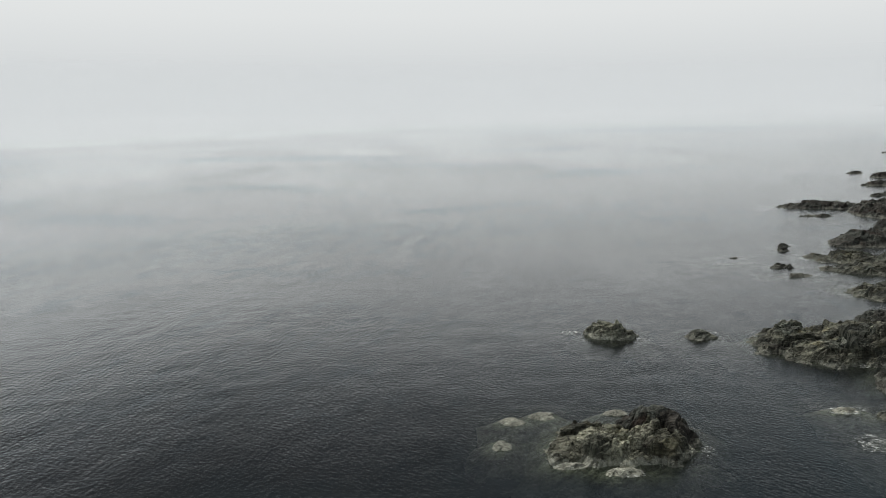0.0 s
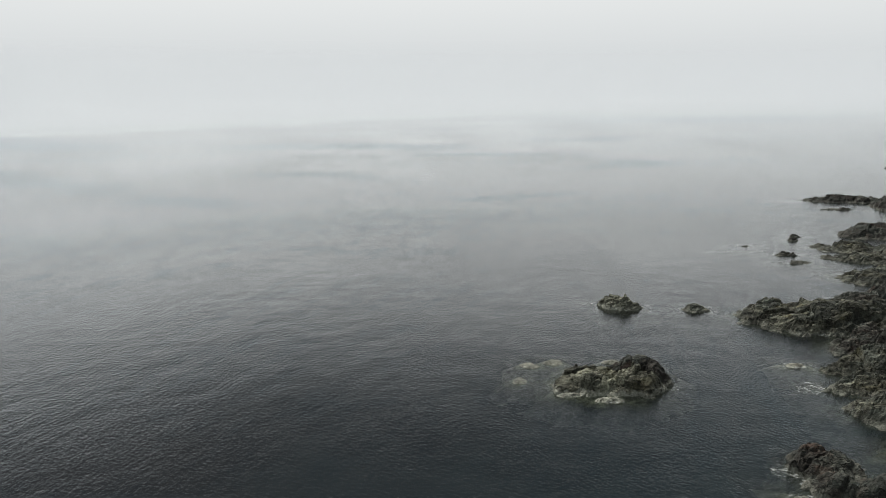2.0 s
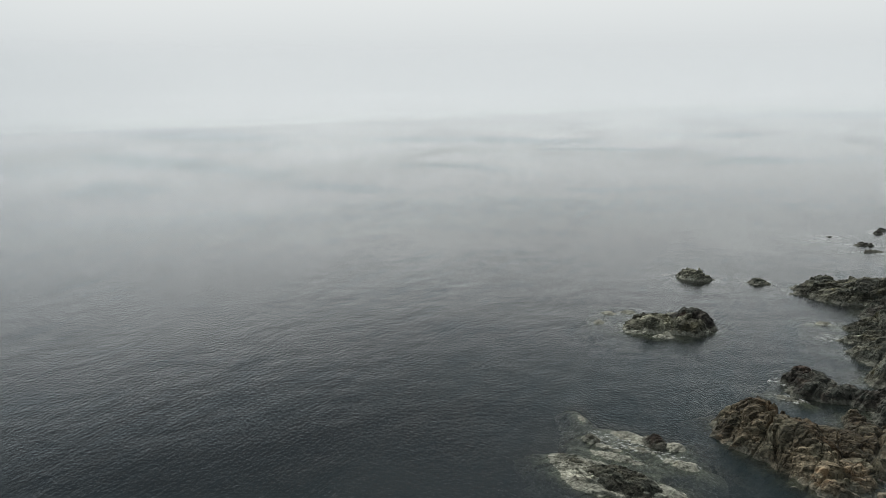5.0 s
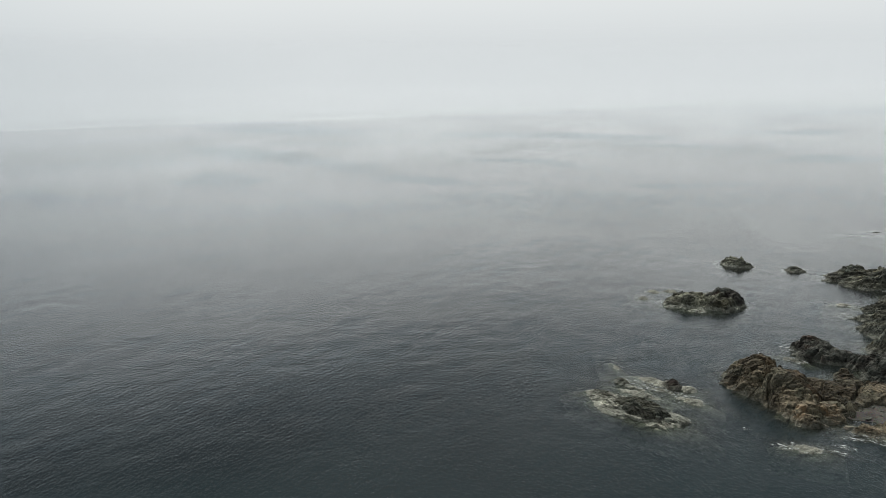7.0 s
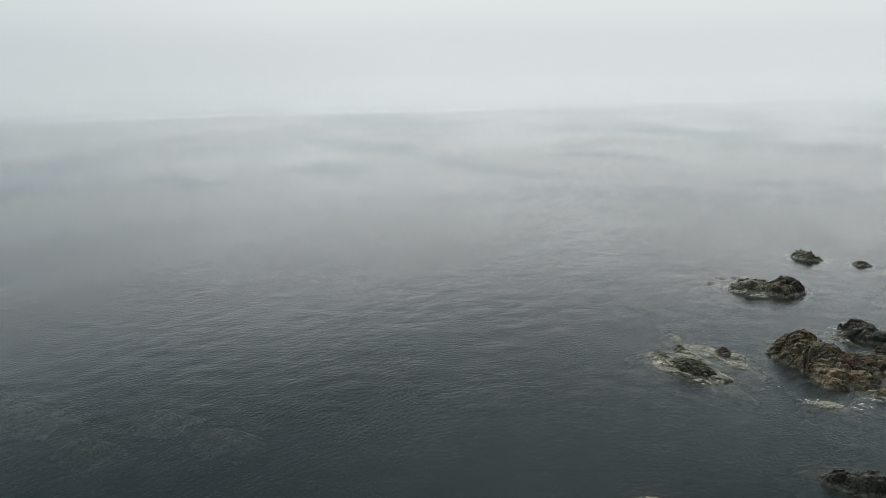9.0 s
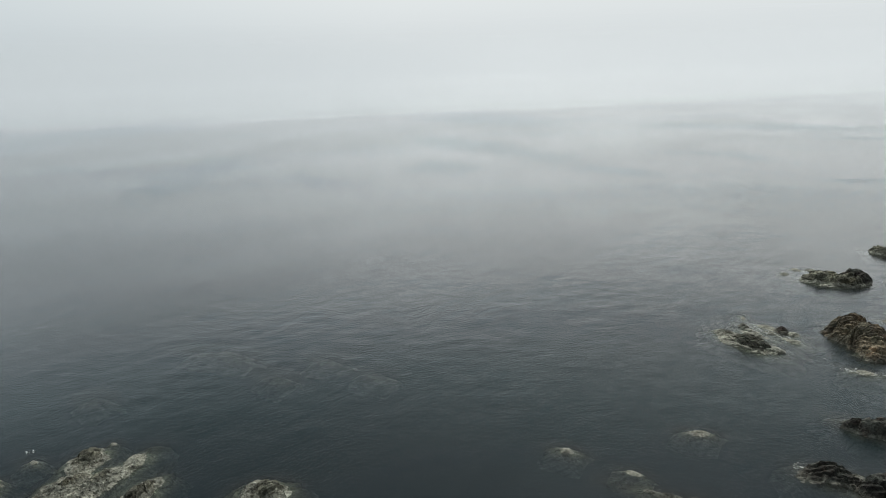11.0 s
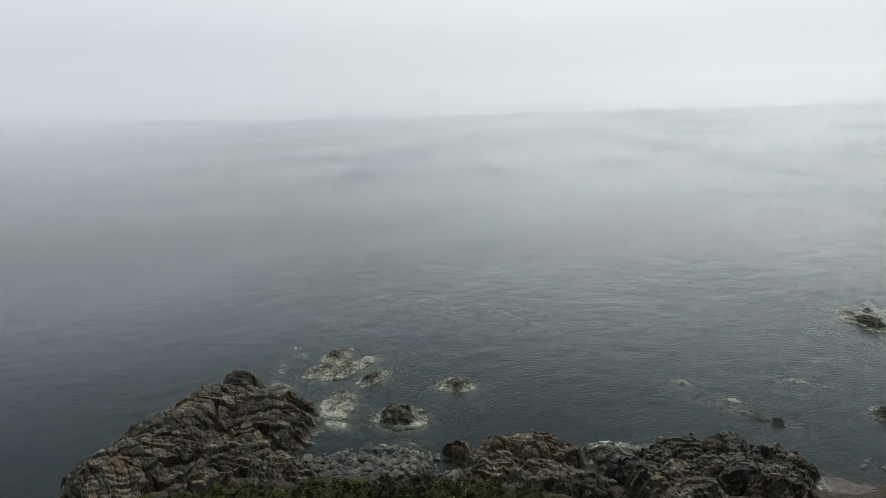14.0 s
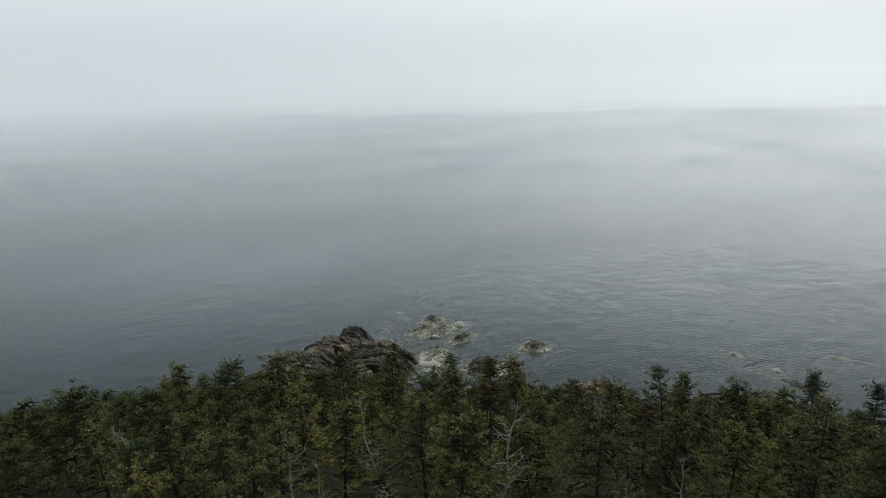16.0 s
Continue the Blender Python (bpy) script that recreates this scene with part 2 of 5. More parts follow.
    col = mixed(n, l, calc(n, l, "MULTIPLY", weed, weedy), col, (0.022, 0.021, 0.018))
    white = ramp(n, l, calc(n, l, "ADD", level, 0.15), [(0.0, (1, 1, 1)), (0.36, (1, 1, 1)), (0.55, (0, 0, 0))])
    white = calc(n, l, "MULTIPLY", white, ramp(n, l, noise_tex(n, l, at, 0.45, 3, 0.6), [(0.42, (0.3, 0.3, 0.3)), (0.56, (1, 1, 1))]))
    crust = ramp(n, l, fine, [(0.32, (0.17, 0.17, 0.13)), (0.62, (0.44, 0.44, 0.37))])
    col = mixed(n, l, calc(n, l, "MULTIPLY", white, pale), col, crust)
    l.new(col, b.inputs["Base Color"])
    rough = ramp(n, l, fine, [(0.3, (0.55, 0.55, 0.55)), (0.7, (0.92, 0.92, 0.92))])
    l.new(rough, b.inputs["Roughness"])
    bump = node(n, "ShaderNodeBump", Strength=0.7, Distance=0.06)
    l.new(calc(n, l, "ADD", calc(n, l, "ADD", fine, seam), calc(n, l, "MULTIPLY", beds_at, 0.9)), bump.inputs["Height"])
    l.new(bump.outputs[0], b.inputs["Normal"])
    l.new(b.outputs[0], out.inputs["Surface"])
    return m


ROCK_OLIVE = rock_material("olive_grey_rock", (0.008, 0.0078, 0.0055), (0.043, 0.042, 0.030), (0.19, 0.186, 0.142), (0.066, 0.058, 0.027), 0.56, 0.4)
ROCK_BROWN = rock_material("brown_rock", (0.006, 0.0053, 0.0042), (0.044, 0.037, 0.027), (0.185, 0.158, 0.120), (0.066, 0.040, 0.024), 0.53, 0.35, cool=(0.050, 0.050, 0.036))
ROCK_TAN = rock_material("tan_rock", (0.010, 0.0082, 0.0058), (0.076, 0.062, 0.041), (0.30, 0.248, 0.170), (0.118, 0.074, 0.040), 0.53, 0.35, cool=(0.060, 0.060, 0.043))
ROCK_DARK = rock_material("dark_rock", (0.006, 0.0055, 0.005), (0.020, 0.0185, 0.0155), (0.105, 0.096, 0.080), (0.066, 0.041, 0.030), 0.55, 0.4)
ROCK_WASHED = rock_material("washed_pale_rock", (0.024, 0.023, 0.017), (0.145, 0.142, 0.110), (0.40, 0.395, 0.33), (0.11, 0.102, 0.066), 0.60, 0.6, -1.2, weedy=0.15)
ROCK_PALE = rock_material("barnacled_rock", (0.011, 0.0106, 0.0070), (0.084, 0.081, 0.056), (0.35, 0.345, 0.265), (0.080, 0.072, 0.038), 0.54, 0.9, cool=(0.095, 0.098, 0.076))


def water_material():
    m, n, l = material("sea_water")
    out = n.new("ShaderNodeOutputMaterial")
    given = {}
    for key in ("shallow", "slick"):
        given[key] = n.new("ShaderNodeAttribute")
        given[key].attribute_name = key
    patches = noise_tex(n, l, place(n, l, (1.0, 0.45, 1.0), -20), 0.018, 4, 0.55)
    ruffle = ramp(n, l, patches, [(0.38, (0.55, 0.55, 0.55)), (0.50, (0.85, 0.85, 0.85)), (0.62, (1.1, 1.1, 1.1))])
    swell = noise_tex(n, l, along(n, l, 30, (0.6, 1.3, 1.0)), 0.7, 3.0, 0.5)
    chop = noise_tex(n, l, along(n, l, 12, (0.55, 1.5, 1.0)), 1.7, 2.0, 0.5)
    cross = noise_tex(n, l, along(n, l, -40, (0.7, 1.3, 1.0)), 3.6, 3.0, 0.55)
    height = calc(n, l, "ADD", calc(n, l, "MULTIPLY", swell, 0.08), calc(n, l, "ADD", calc(n, l, "MULTIPLY", chop, 0.22), calc(n, l, "MULTIPLY", cross, 0.40)))
    roll = noise_tex(n, l, along(n, l, 5, (0.55, 1.25, 1.0)), 0.55, 3.0, 0.5)
    heave = noise_tex(n, l, along(n, l, 8, (0.5, 1.2, 1.0)), 0.17, 4.0, 0.6)
    north = n.new("ShaderNodeSeparateXYZ")
    l.new(place(n, l), north.inputs[0])
    lee = ramp(n, l, calc(n, l, "MULTIPLY", calc(n, l, "ADD", north.outputs["Y"], 100.0), 0.005), [(0.1, (0.75,) * 3), (0.4, (0.88,) * 3), (0.7, (1.0,) * 3)])
    height = calc(n, l, "MULTIPLY", calc(n, l, "ADD", calc(n, l, "MULTIPLY", height, ruffle), calc(n, l, "ADD", calc(n, l, "MULTIPLY", roll, 0.14), calc(n, l, "MULTIPLY", heave, 0.62))), lee)
    bump = node(n, "ShaderNodeBump", Strength=1.0, Distance=0.112)
    l.new(height, bump.inputs["Height"])
    fres = node(n, "ShaderNodeFresnel", IOR=1.333)
    l.new(bump.outputs[0], fres.inputs["Normal"])
    gloss = n.new("ShaderNodeBsdfGlossy")
    streaks = noise_tex(n, l, place(n, l, (0.35, 1.25, 1.0), 32), 0.075, 6, 0.68)
    calm = calc(n, l, "ADD", given["slick"].outputs["Fac"], calc(n, l, "MULTIPLY", calc(n, l, "SUBTRACT", streaks, 0.5), 1.4))
    flurry = noise_tex(n, l, along(n, l, 12, (0.5, 1.3, 1.0)), 0.30, 4, 0.7)
    calm = calc(n, l, "ADD", calm, calc(n, l, "MULTIPLY", calc(n, l, "SUBTRACT", flurry, 0.5), 2.6))
    calm = ramp(n, l, calm, [(0.25, (0, 0, 0)), (0.75, (1, 1, 1))])
    # wind-ruffled water turns more of its facets towards the eye and mirrors less
    l.new(mixed(n, l, calm, (0.885, 0.925, 0.945), (0.99, 1.0, 1.0)), gloss.inputs["Color"])
    l.new(ramp(n, l, patches, [(0.38, (0.15,) * 3), (0.47, (0.18,) * 3), (0.62, (0.21,) * 3)]), gloss.inputs["Roughness"])
    l.new(bump.outputs[0], gloss.inputs["Normal"])
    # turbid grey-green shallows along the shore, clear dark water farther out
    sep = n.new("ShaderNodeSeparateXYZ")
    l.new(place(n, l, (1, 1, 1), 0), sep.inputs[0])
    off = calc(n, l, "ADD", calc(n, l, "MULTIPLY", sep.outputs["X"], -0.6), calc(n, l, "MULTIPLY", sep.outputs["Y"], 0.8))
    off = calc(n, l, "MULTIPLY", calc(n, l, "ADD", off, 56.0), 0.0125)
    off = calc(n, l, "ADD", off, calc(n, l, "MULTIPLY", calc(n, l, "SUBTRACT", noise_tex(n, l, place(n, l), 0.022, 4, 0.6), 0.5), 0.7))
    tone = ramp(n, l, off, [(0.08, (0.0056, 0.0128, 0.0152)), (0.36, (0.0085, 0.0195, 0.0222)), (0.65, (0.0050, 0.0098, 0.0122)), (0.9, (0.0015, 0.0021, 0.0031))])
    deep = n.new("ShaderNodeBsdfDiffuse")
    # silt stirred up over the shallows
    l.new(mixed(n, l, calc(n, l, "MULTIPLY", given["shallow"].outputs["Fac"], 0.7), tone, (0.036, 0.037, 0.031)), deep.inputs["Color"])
    clear = node(n, "ShaderNodeBsdfTransparent", Color=(0.70, 0.76, 0.70, 1))
    body = n.new("ShaderNodeMixShader")
    l.new(calc(n, l, "ADD", 0.12, calc(n, l, "MULTIPLY", given["shallow"].outputs["Fac"], 0.62)), body.inputs["Fac"])
    l.new(deep.outputs[0], body.inputs[1])
    l.new(clear.outputs[0], body.inputs[2])
    mix = n.new("ShaderNodeMixShader")
    l.new(fres.outputs[0], mix.inputs["Fac"])
    l.new(body.outputs[0], mix.inputs[1])
    l.new(gloss.outputs[0], mix.inputs[2])
    l.new(mix.outputs[0], out.inputs["Surface"])
    return m


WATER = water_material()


def ground_material():
    m, n, l = material("shore_ground")
    out = n.new("ShaderNodeOutputMaterial")
    b = node(n, "ShaderNodeBsdfPrincipled", Roughness=0.95)
    b.inputs["Specular IOR Level"].default_value = 0.05
    at = place(n, l)
    fine, big = noise_tex(n, l, at, 3.0, 6, 0.7), noise_tex(n, l, at, 0.25, 4, 0.6)
    rock = ramp(n, l, fine, [(0.3, (0.012, 0.0105, 0.008)), (0.5, (0.042, 0.036, 0.028)), (0.72, (0.11, 0.096, 0.076))])
    moss = ramp(n, l, fine, [(0.3, (0.006, 0.0065, 0.004)), (0.5, (0.014, 0.014, 0.008)), (0.75, (0.034, 0.028, 0.016))])
    sep, geo = n.new("ShaderNodeSeparateXYZ"), n.new("ShaderNodeNewGeometry")
    l.new(geo.outputs["Position"], sep.inputs[0])
    level = calc(n, l, "ADD", sep.outputs["Z"], calc(n, l, "MULTIPLY", calc(n, l, "SUBTRACT", big, 0.5), 9.0))
    grown = ramp(n, l, calc(n, l, "MULTIPLY", level, 0.1), [(0.36, (0, 0, 0)), (0.60, (1, 1, 1))])
    col = mixed(n, l, grown, rock, moss)
    under = ramp(n, l, calc(n, l, "ADD", calc(n, l, "MULTIPLY", level, 0.2), 0.5), [(0.1, (1, 1, 1)), (0.45, (0, 0, 0))])
    # the loss of light with depth is put into the sea floor's colour
    floor = ramp(n, l, calc(n, l, "ADD", calc(n, l, "MULTIPLY", level, 0.2), 0.7), [(0.1, (0.014, 0.018, 0.017)), (0.5, (0.085, 0.09, 0.07))])
    col = mixed(n, l, under, col, floor)
    l.new(col, b.inputs["Base Color"])
    bump = node(n, "ShaderNodeBump", Strength=0.7, Distance=0.15)
    l.new(fine, bump.inputs["Height"])
    l.new(bump.outputs[0], b.inputs["Normal"])
    l.new(b.outputs[0], out.inputs["Surface"])
    return m


GROUND = ground_material()


def foam_material():
    m, n, l = material("sea_foam")
    out = n.new("ShaderNodeOutputMaterial")
    b = node(n, "ShaderNodeBsdfDiffuse", Color=(0.60, 0.62, 0.58, 1))
    clear = node(n, "ShaderNodeBsdfTransparent")
    lace = noise_tex(n, l, place(n, l, (0.7, 1.5, 1), 20), 3.4, 7, 0.7)
    mix = n.new("ShaderNodeMixShader")
    l.new(ramp(n, l, lace, [(0.49, (0, 0, 0)), (0.68, (0.85, 0.85, 0.85))]), mix.inputs["Fac"])
    l.new(clear.outputs[0], mix.inputs[1])
    l.new(b.outputs[0], mix.inputs[2])
    l.new(mix.outputs[0], out.inputs["Surface"])
    return m


FOAM = foam_material()


def plain_material(name, low, high, scale=6.0, rough=0.85, spread=0.0, bump_by=0.3, tips=None):
    """Low and high colours by noise; spread: how far single things differ."""
    m, n, l = material(name)
    out = n.new("ShaderNodeOutputMaterial")
    b = node(n, "ShaderNodeBsdfPrincipled", Roughness=rough)
    b.inputs["Specular IOR Level"].default_value = 0.08
    f = noise_tex(n, l, place(n, l), scale, 5, 0.65)
    col = ramp(n, l, f, [(0.3, low), (0.7, high)])
    if spread:
        info = n.new("ShaderNodeObjectInfo")
        geo = n.new("ShaderNodeNewGeometry")
        tint = ramp(n, l, info.outputs["Random"], [(0.0, (0.55, 0.62, 0.6)), (0.5, (1.0, 1.0, 0.9)), (0.85, (1.35, 1.25, 0.95)), (1.0, (1.35, 1.12, 0.85))])
        leaf = ramp(n, l, geo.outputs["Random Per Island"], [(0.0, (0.75, 0.75, 0.75)), (1.0, (1.25, 1.25, 1.2))])
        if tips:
            # new growth at the spray ends, with sunlit tops and shaded hearts painted in
            tip_lit = n.new("ShaderNodeAttribute")
            tip_lit.attribute_name = "tip_light"
            col = mixed(n, l, ramp(n, l, tip_lit.outputs["Fac"], [(0.25, (0, 0, 0)), (0.95, (0.85, 0.85, 0.85))]), col, tips)
        col = mixed(n, l, spread, col, mixed(n, l, 1.0, col, tint, "MULTIPLY"))
        col = mixed(n, l, 1.0, col, leaf, "MULTIPLY")
    l.new(col, b.inputs["Base Color"])
    if bump_by:
        bump = node(n, "ShaderNodeBump", Strength=bump_by, Distance=0.05)
        l.new(f, bump.inputs["Height"])
        l.new(bump.outputs[0], b.inputs["Normal"])
    l.new(b.outputs[0], out.inputs["Surface"])
    return m


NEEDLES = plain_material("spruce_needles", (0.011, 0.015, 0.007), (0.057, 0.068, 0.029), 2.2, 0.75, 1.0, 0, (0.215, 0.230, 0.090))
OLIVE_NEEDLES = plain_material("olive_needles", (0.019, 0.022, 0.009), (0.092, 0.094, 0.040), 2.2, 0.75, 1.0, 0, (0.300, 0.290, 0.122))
DRY_NEEDLES = plain_material("dry_needles", (0.024, 0.017, 0.011), (0.070, 0.051, 0.032), 3.0, 0.85, 0.3, 0)
BARK = plain_material("spruce_bark", (0.016, 0.013, 0.011), (0.046, 0.039, 0.033), 9.0, 0.9)
DEADWOOD = plain_material("bleached_deadwood", (0.17, 0.16, 0.14), (0.38, 0.36, 0.33), 9.0, 0.85)


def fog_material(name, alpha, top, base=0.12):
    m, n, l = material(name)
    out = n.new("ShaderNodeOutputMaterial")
    # haze put in as see-through sheets that glow like the horizon sky
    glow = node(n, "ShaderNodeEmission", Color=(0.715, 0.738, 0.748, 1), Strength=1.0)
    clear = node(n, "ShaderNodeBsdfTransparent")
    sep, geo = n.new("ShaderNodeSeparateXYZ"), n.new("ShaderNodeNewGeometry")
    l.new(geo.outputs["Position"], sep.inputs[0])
    # glow painted dimmer and bluer to the west, away from the sun
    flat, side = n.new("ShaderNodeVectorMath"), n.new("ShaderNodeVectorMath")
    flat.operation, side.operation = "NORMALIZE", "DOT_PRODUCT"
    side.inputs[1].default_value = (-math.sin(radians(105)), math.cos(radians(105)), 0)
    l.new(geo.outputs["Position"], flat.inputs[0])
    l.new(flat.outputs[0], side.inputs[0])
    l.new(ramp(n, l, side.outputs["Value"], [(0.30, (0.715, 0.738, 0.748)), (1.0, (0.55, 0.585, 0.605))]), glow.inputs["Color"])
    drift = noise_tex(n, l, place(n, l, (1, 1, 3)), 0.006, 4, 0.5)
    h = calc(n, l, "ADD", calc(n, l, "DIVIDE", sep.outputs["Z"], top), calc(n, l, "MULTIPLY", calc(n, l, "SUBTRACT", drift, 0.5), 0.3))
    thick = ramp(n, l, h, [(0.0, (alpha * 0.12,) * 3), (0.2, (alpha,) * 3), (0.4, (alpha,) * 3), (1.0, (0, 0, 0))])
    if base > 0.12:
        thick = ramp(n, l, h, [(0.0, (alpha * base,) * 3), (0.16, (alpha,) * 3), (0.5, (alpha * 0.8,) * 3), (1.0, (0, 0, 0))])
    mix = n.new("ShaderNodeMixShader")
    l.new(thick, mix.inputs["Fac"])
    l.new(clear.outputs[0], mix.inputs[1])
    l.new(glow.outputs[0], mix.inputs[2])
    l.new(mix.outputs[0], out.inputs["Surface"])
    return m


# ---- helpers for things ----
def part(name, me, mat, parent, label=""):
    ob = new(name, me)
    if not me.materials:
        me.materials.append(mat)
    ob.parent = parent
    return tagged(ob, label)


# ---- ground and sea ----
COAST = [(-1500, -4500), (-140, -500), (-48, -220), (-22, -150), (-16, -118), (-12, -104), (-6, -92), (4, -84), (14, -74), (26, -63), (36.5, -47), (37, -20),
         (39, 0), (42, 16), (49, 30), (56, 44), (64, 60), (74, 82), (88, 103), (106, 131), (140, 186), (205, 292), (420, 640), (3000, 4700)]


def inland(x, y):
    """Signed distance from the foot of the bluff: positive on land."""
    best, side = np.full(np.shape(x), 1e9), np.zeros(np.shape(x))
    for (ax, ay), (bx, by) in zip(COAST, COAST[1:]):
        ex, ey = bx - ax, by - ay
        t = np.clip(((x - ax) * ex + (y - ay) * ey) / (ex * ex + ey * ey), 0, 1)
        d = np.hypot(x - ax - t * ex, y - ay - t * ey)
        near = d < best
        best = np.where(near, d, best)
        side = np.where(near, np.sign((x - ax) * ey - (y - ay) * ex), side)
    return best * side


def land_height(x, y):
    d = inland(x, y)
    up = 1.0 + 0.52 * d - np.clip(d - 30, 0, None) * 0.19 - np.clip(d - 66, 0, None) * 0.26
    up = np.minimum(up, 42.0)
    h = np.where(d > 0, up, 1.0 + 0.4 * d)
    h = np.maximum(h, -5.0 - np.clip(-d, 0, 60) * 0.02)
    cove = np.exp(-(((x - 28.5) / 3.2) ** 2 + ((y + 57.0) / 3.0) ** 2))
    h = h * (1 - cove) + cove * np.minimum(h, 0.12 + 0.16 * (d + 1.0))
    rough = (1 - 0.9 * cove) * np.clip(1.2 - np.abs(d - 6) / 30, 0.15, 1) * np.where(d < -4, 0.5, 1.0)
    return h + rough * (0.7 * fbm(x * 0.16, y * 0.16, 11, 4) + 0.5 * relief(x, y, 30, 77, 1.5))


def graded(low, high, step, reach=4800.0, growth=1.16):
    """Even steps from low to high, and ever longer ones beyond."""
    core = list(np.arange(low, high + step * 0.5, step))
    s, a, b = step, [low], [core[-1]]
    while a[-1] > low - reach or b[-1] < high + reach:
        s *= growth
        a.append(a[-1] - s)
        b.append(b[-1] + s)
    return np.array(a[:0:-1] + core + b[1:])


gx, gy = np.meshgrid(graded(-45, 80, 0.95), graded(-135, 110, 0.95), indexing="ij")
ground = new("ground", grid_mesh("ground", gx, gy, land_height(gx, gy), np.ones(gx.shape, bool)))
ground.data.materials.append(GROUND)
tagged(ground, "mossy bluff and rocky shore sloping under the sea", "ground", kind="structure")

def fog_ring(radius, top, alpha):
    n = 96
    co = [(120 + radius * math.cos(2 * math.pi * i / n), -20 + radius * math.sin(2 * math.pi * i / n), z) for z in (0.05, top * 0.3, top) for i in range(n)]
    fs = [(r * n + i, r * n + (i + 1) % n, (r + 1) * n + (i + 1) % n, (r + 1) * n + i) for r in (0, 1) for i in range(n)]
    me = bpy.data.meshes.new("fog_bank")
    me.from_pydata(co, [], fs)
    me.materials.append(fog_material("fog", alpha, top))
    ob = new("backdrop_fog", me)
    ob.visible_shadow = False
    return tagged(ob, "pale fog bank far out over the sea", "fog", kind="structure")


# rings of glowing sheet: painted haze, thin nearby and thick far out
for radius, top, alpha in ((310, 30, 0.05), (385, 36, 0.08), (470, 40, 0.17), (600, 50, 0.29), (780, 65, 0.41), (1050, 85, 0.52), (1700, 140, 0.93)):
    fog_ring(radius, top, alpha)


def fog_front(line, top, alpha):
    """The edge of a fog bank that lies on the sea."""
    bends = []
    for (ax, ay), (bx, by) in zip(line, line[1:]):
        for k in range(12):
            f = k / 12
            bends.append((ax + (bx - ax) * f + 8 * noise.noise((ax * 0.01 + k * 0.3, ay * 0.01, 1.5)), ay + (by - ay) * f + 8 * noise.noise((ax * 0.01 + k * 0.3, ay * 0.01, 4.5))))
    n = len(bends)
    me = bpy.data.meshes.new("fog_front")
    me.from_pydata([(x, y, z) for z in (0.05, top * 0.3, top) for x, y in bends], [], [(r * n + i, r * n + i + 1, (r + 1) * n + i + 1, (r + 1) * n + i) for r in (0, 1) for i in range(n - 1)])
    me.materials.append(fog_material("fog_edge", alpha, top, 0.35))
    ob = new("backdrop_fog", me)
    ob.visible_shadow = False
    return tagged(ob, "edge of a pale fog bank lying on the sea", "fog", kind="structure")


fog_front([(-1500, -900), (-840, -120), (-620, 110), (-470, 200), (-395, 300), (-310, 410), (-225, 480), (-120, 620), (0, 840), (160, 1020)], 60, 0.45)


# ---- rocks ----
FEET = []


def lobe(x, y, cx, cy, a, b, turn, h):
    """A flat-topped swell of rock, with a skirt of broken stone that runs out below the water."""
    t = radians(turn)
    u, v = (x - cx) * math.cos(t) + (y - cy) * math.sin(t), -(x - cx) * math.sin(t) + (y - cy) * math.cos(t)
    r = np.hypot(u / a, v / b)
    return np.where(r < 1, h * (1 - r ** 2.5), -(r - 1) * max(0.5, min(a, b)) * 0.75)


def beds(s, thick, riser):
    """Turns a slope into beds: flat treads that end in steep risers."""
    q = np.floor(s / thick)
    f = s / thick - q
    g = np.clip((f - 1 + riser) / riser, 0, 1)
    return thick * (q + 0.78 * g * g * (3 - 2 * g) + 0.22 * f)


def pieces(mark, shown, least):
    """Numbers the joined areas of one mark; areas under the least size take the number of the neighbour that they touch most."""
    n, m = mark.shape
    index = np.full((n, m), -1)
    touched = np.zeros((n, m), bool)
    touched[:-1, :-1] = shown[:-1, :-1] | shown[1:, :-1] | shown[1:, 1:] | shown[:-1, 1:]
    todo, areas = touched.copy(), []
    marks = mark.tolist()
    for i0, j0 in np.argwhere(touched).tolist():
        if not todo[i0, j0]:
            continue
        area, here = [(i0, j0)], marks[i0][j0]
        todo[i0, j0] = False
        for i, j in area:
            for a, b in ((i + 1, j), (i - 1, j), (i, j + 1), (i, j - 1)):
                if 0 <= a < n and 0 <= b < m and todo[a, b] and marks[a][b] == here:
                    todo[a, b] = False
                    area.append((a, b))
        for i, j in area:
            index[i, j] = len(areas)
        areas.append(area)
    for k in sorted(range(len(areas)), key=lambda q: len(areas[q])):
        if len(areas[k]) >= least:
            break
        beside = collections.Counter()
        for i, j in areas[k]:
            for a, b in ((i + 1, j), (i - 1, j), (i, j + 1), (i, j - 1)):
                if 0 <= a < n and 0 <= b < m and index[a, b] >= 0 and index[a, b] != k:
                    beside[int(index[a, b])] += 1
        if beside:
            to = beside.most_common(1)[0][0]
            for i, j in areas[k]:
                index[i, j] = to
            areas[to] = areas[to] + areas[k]
            areas[k] = []
    return index


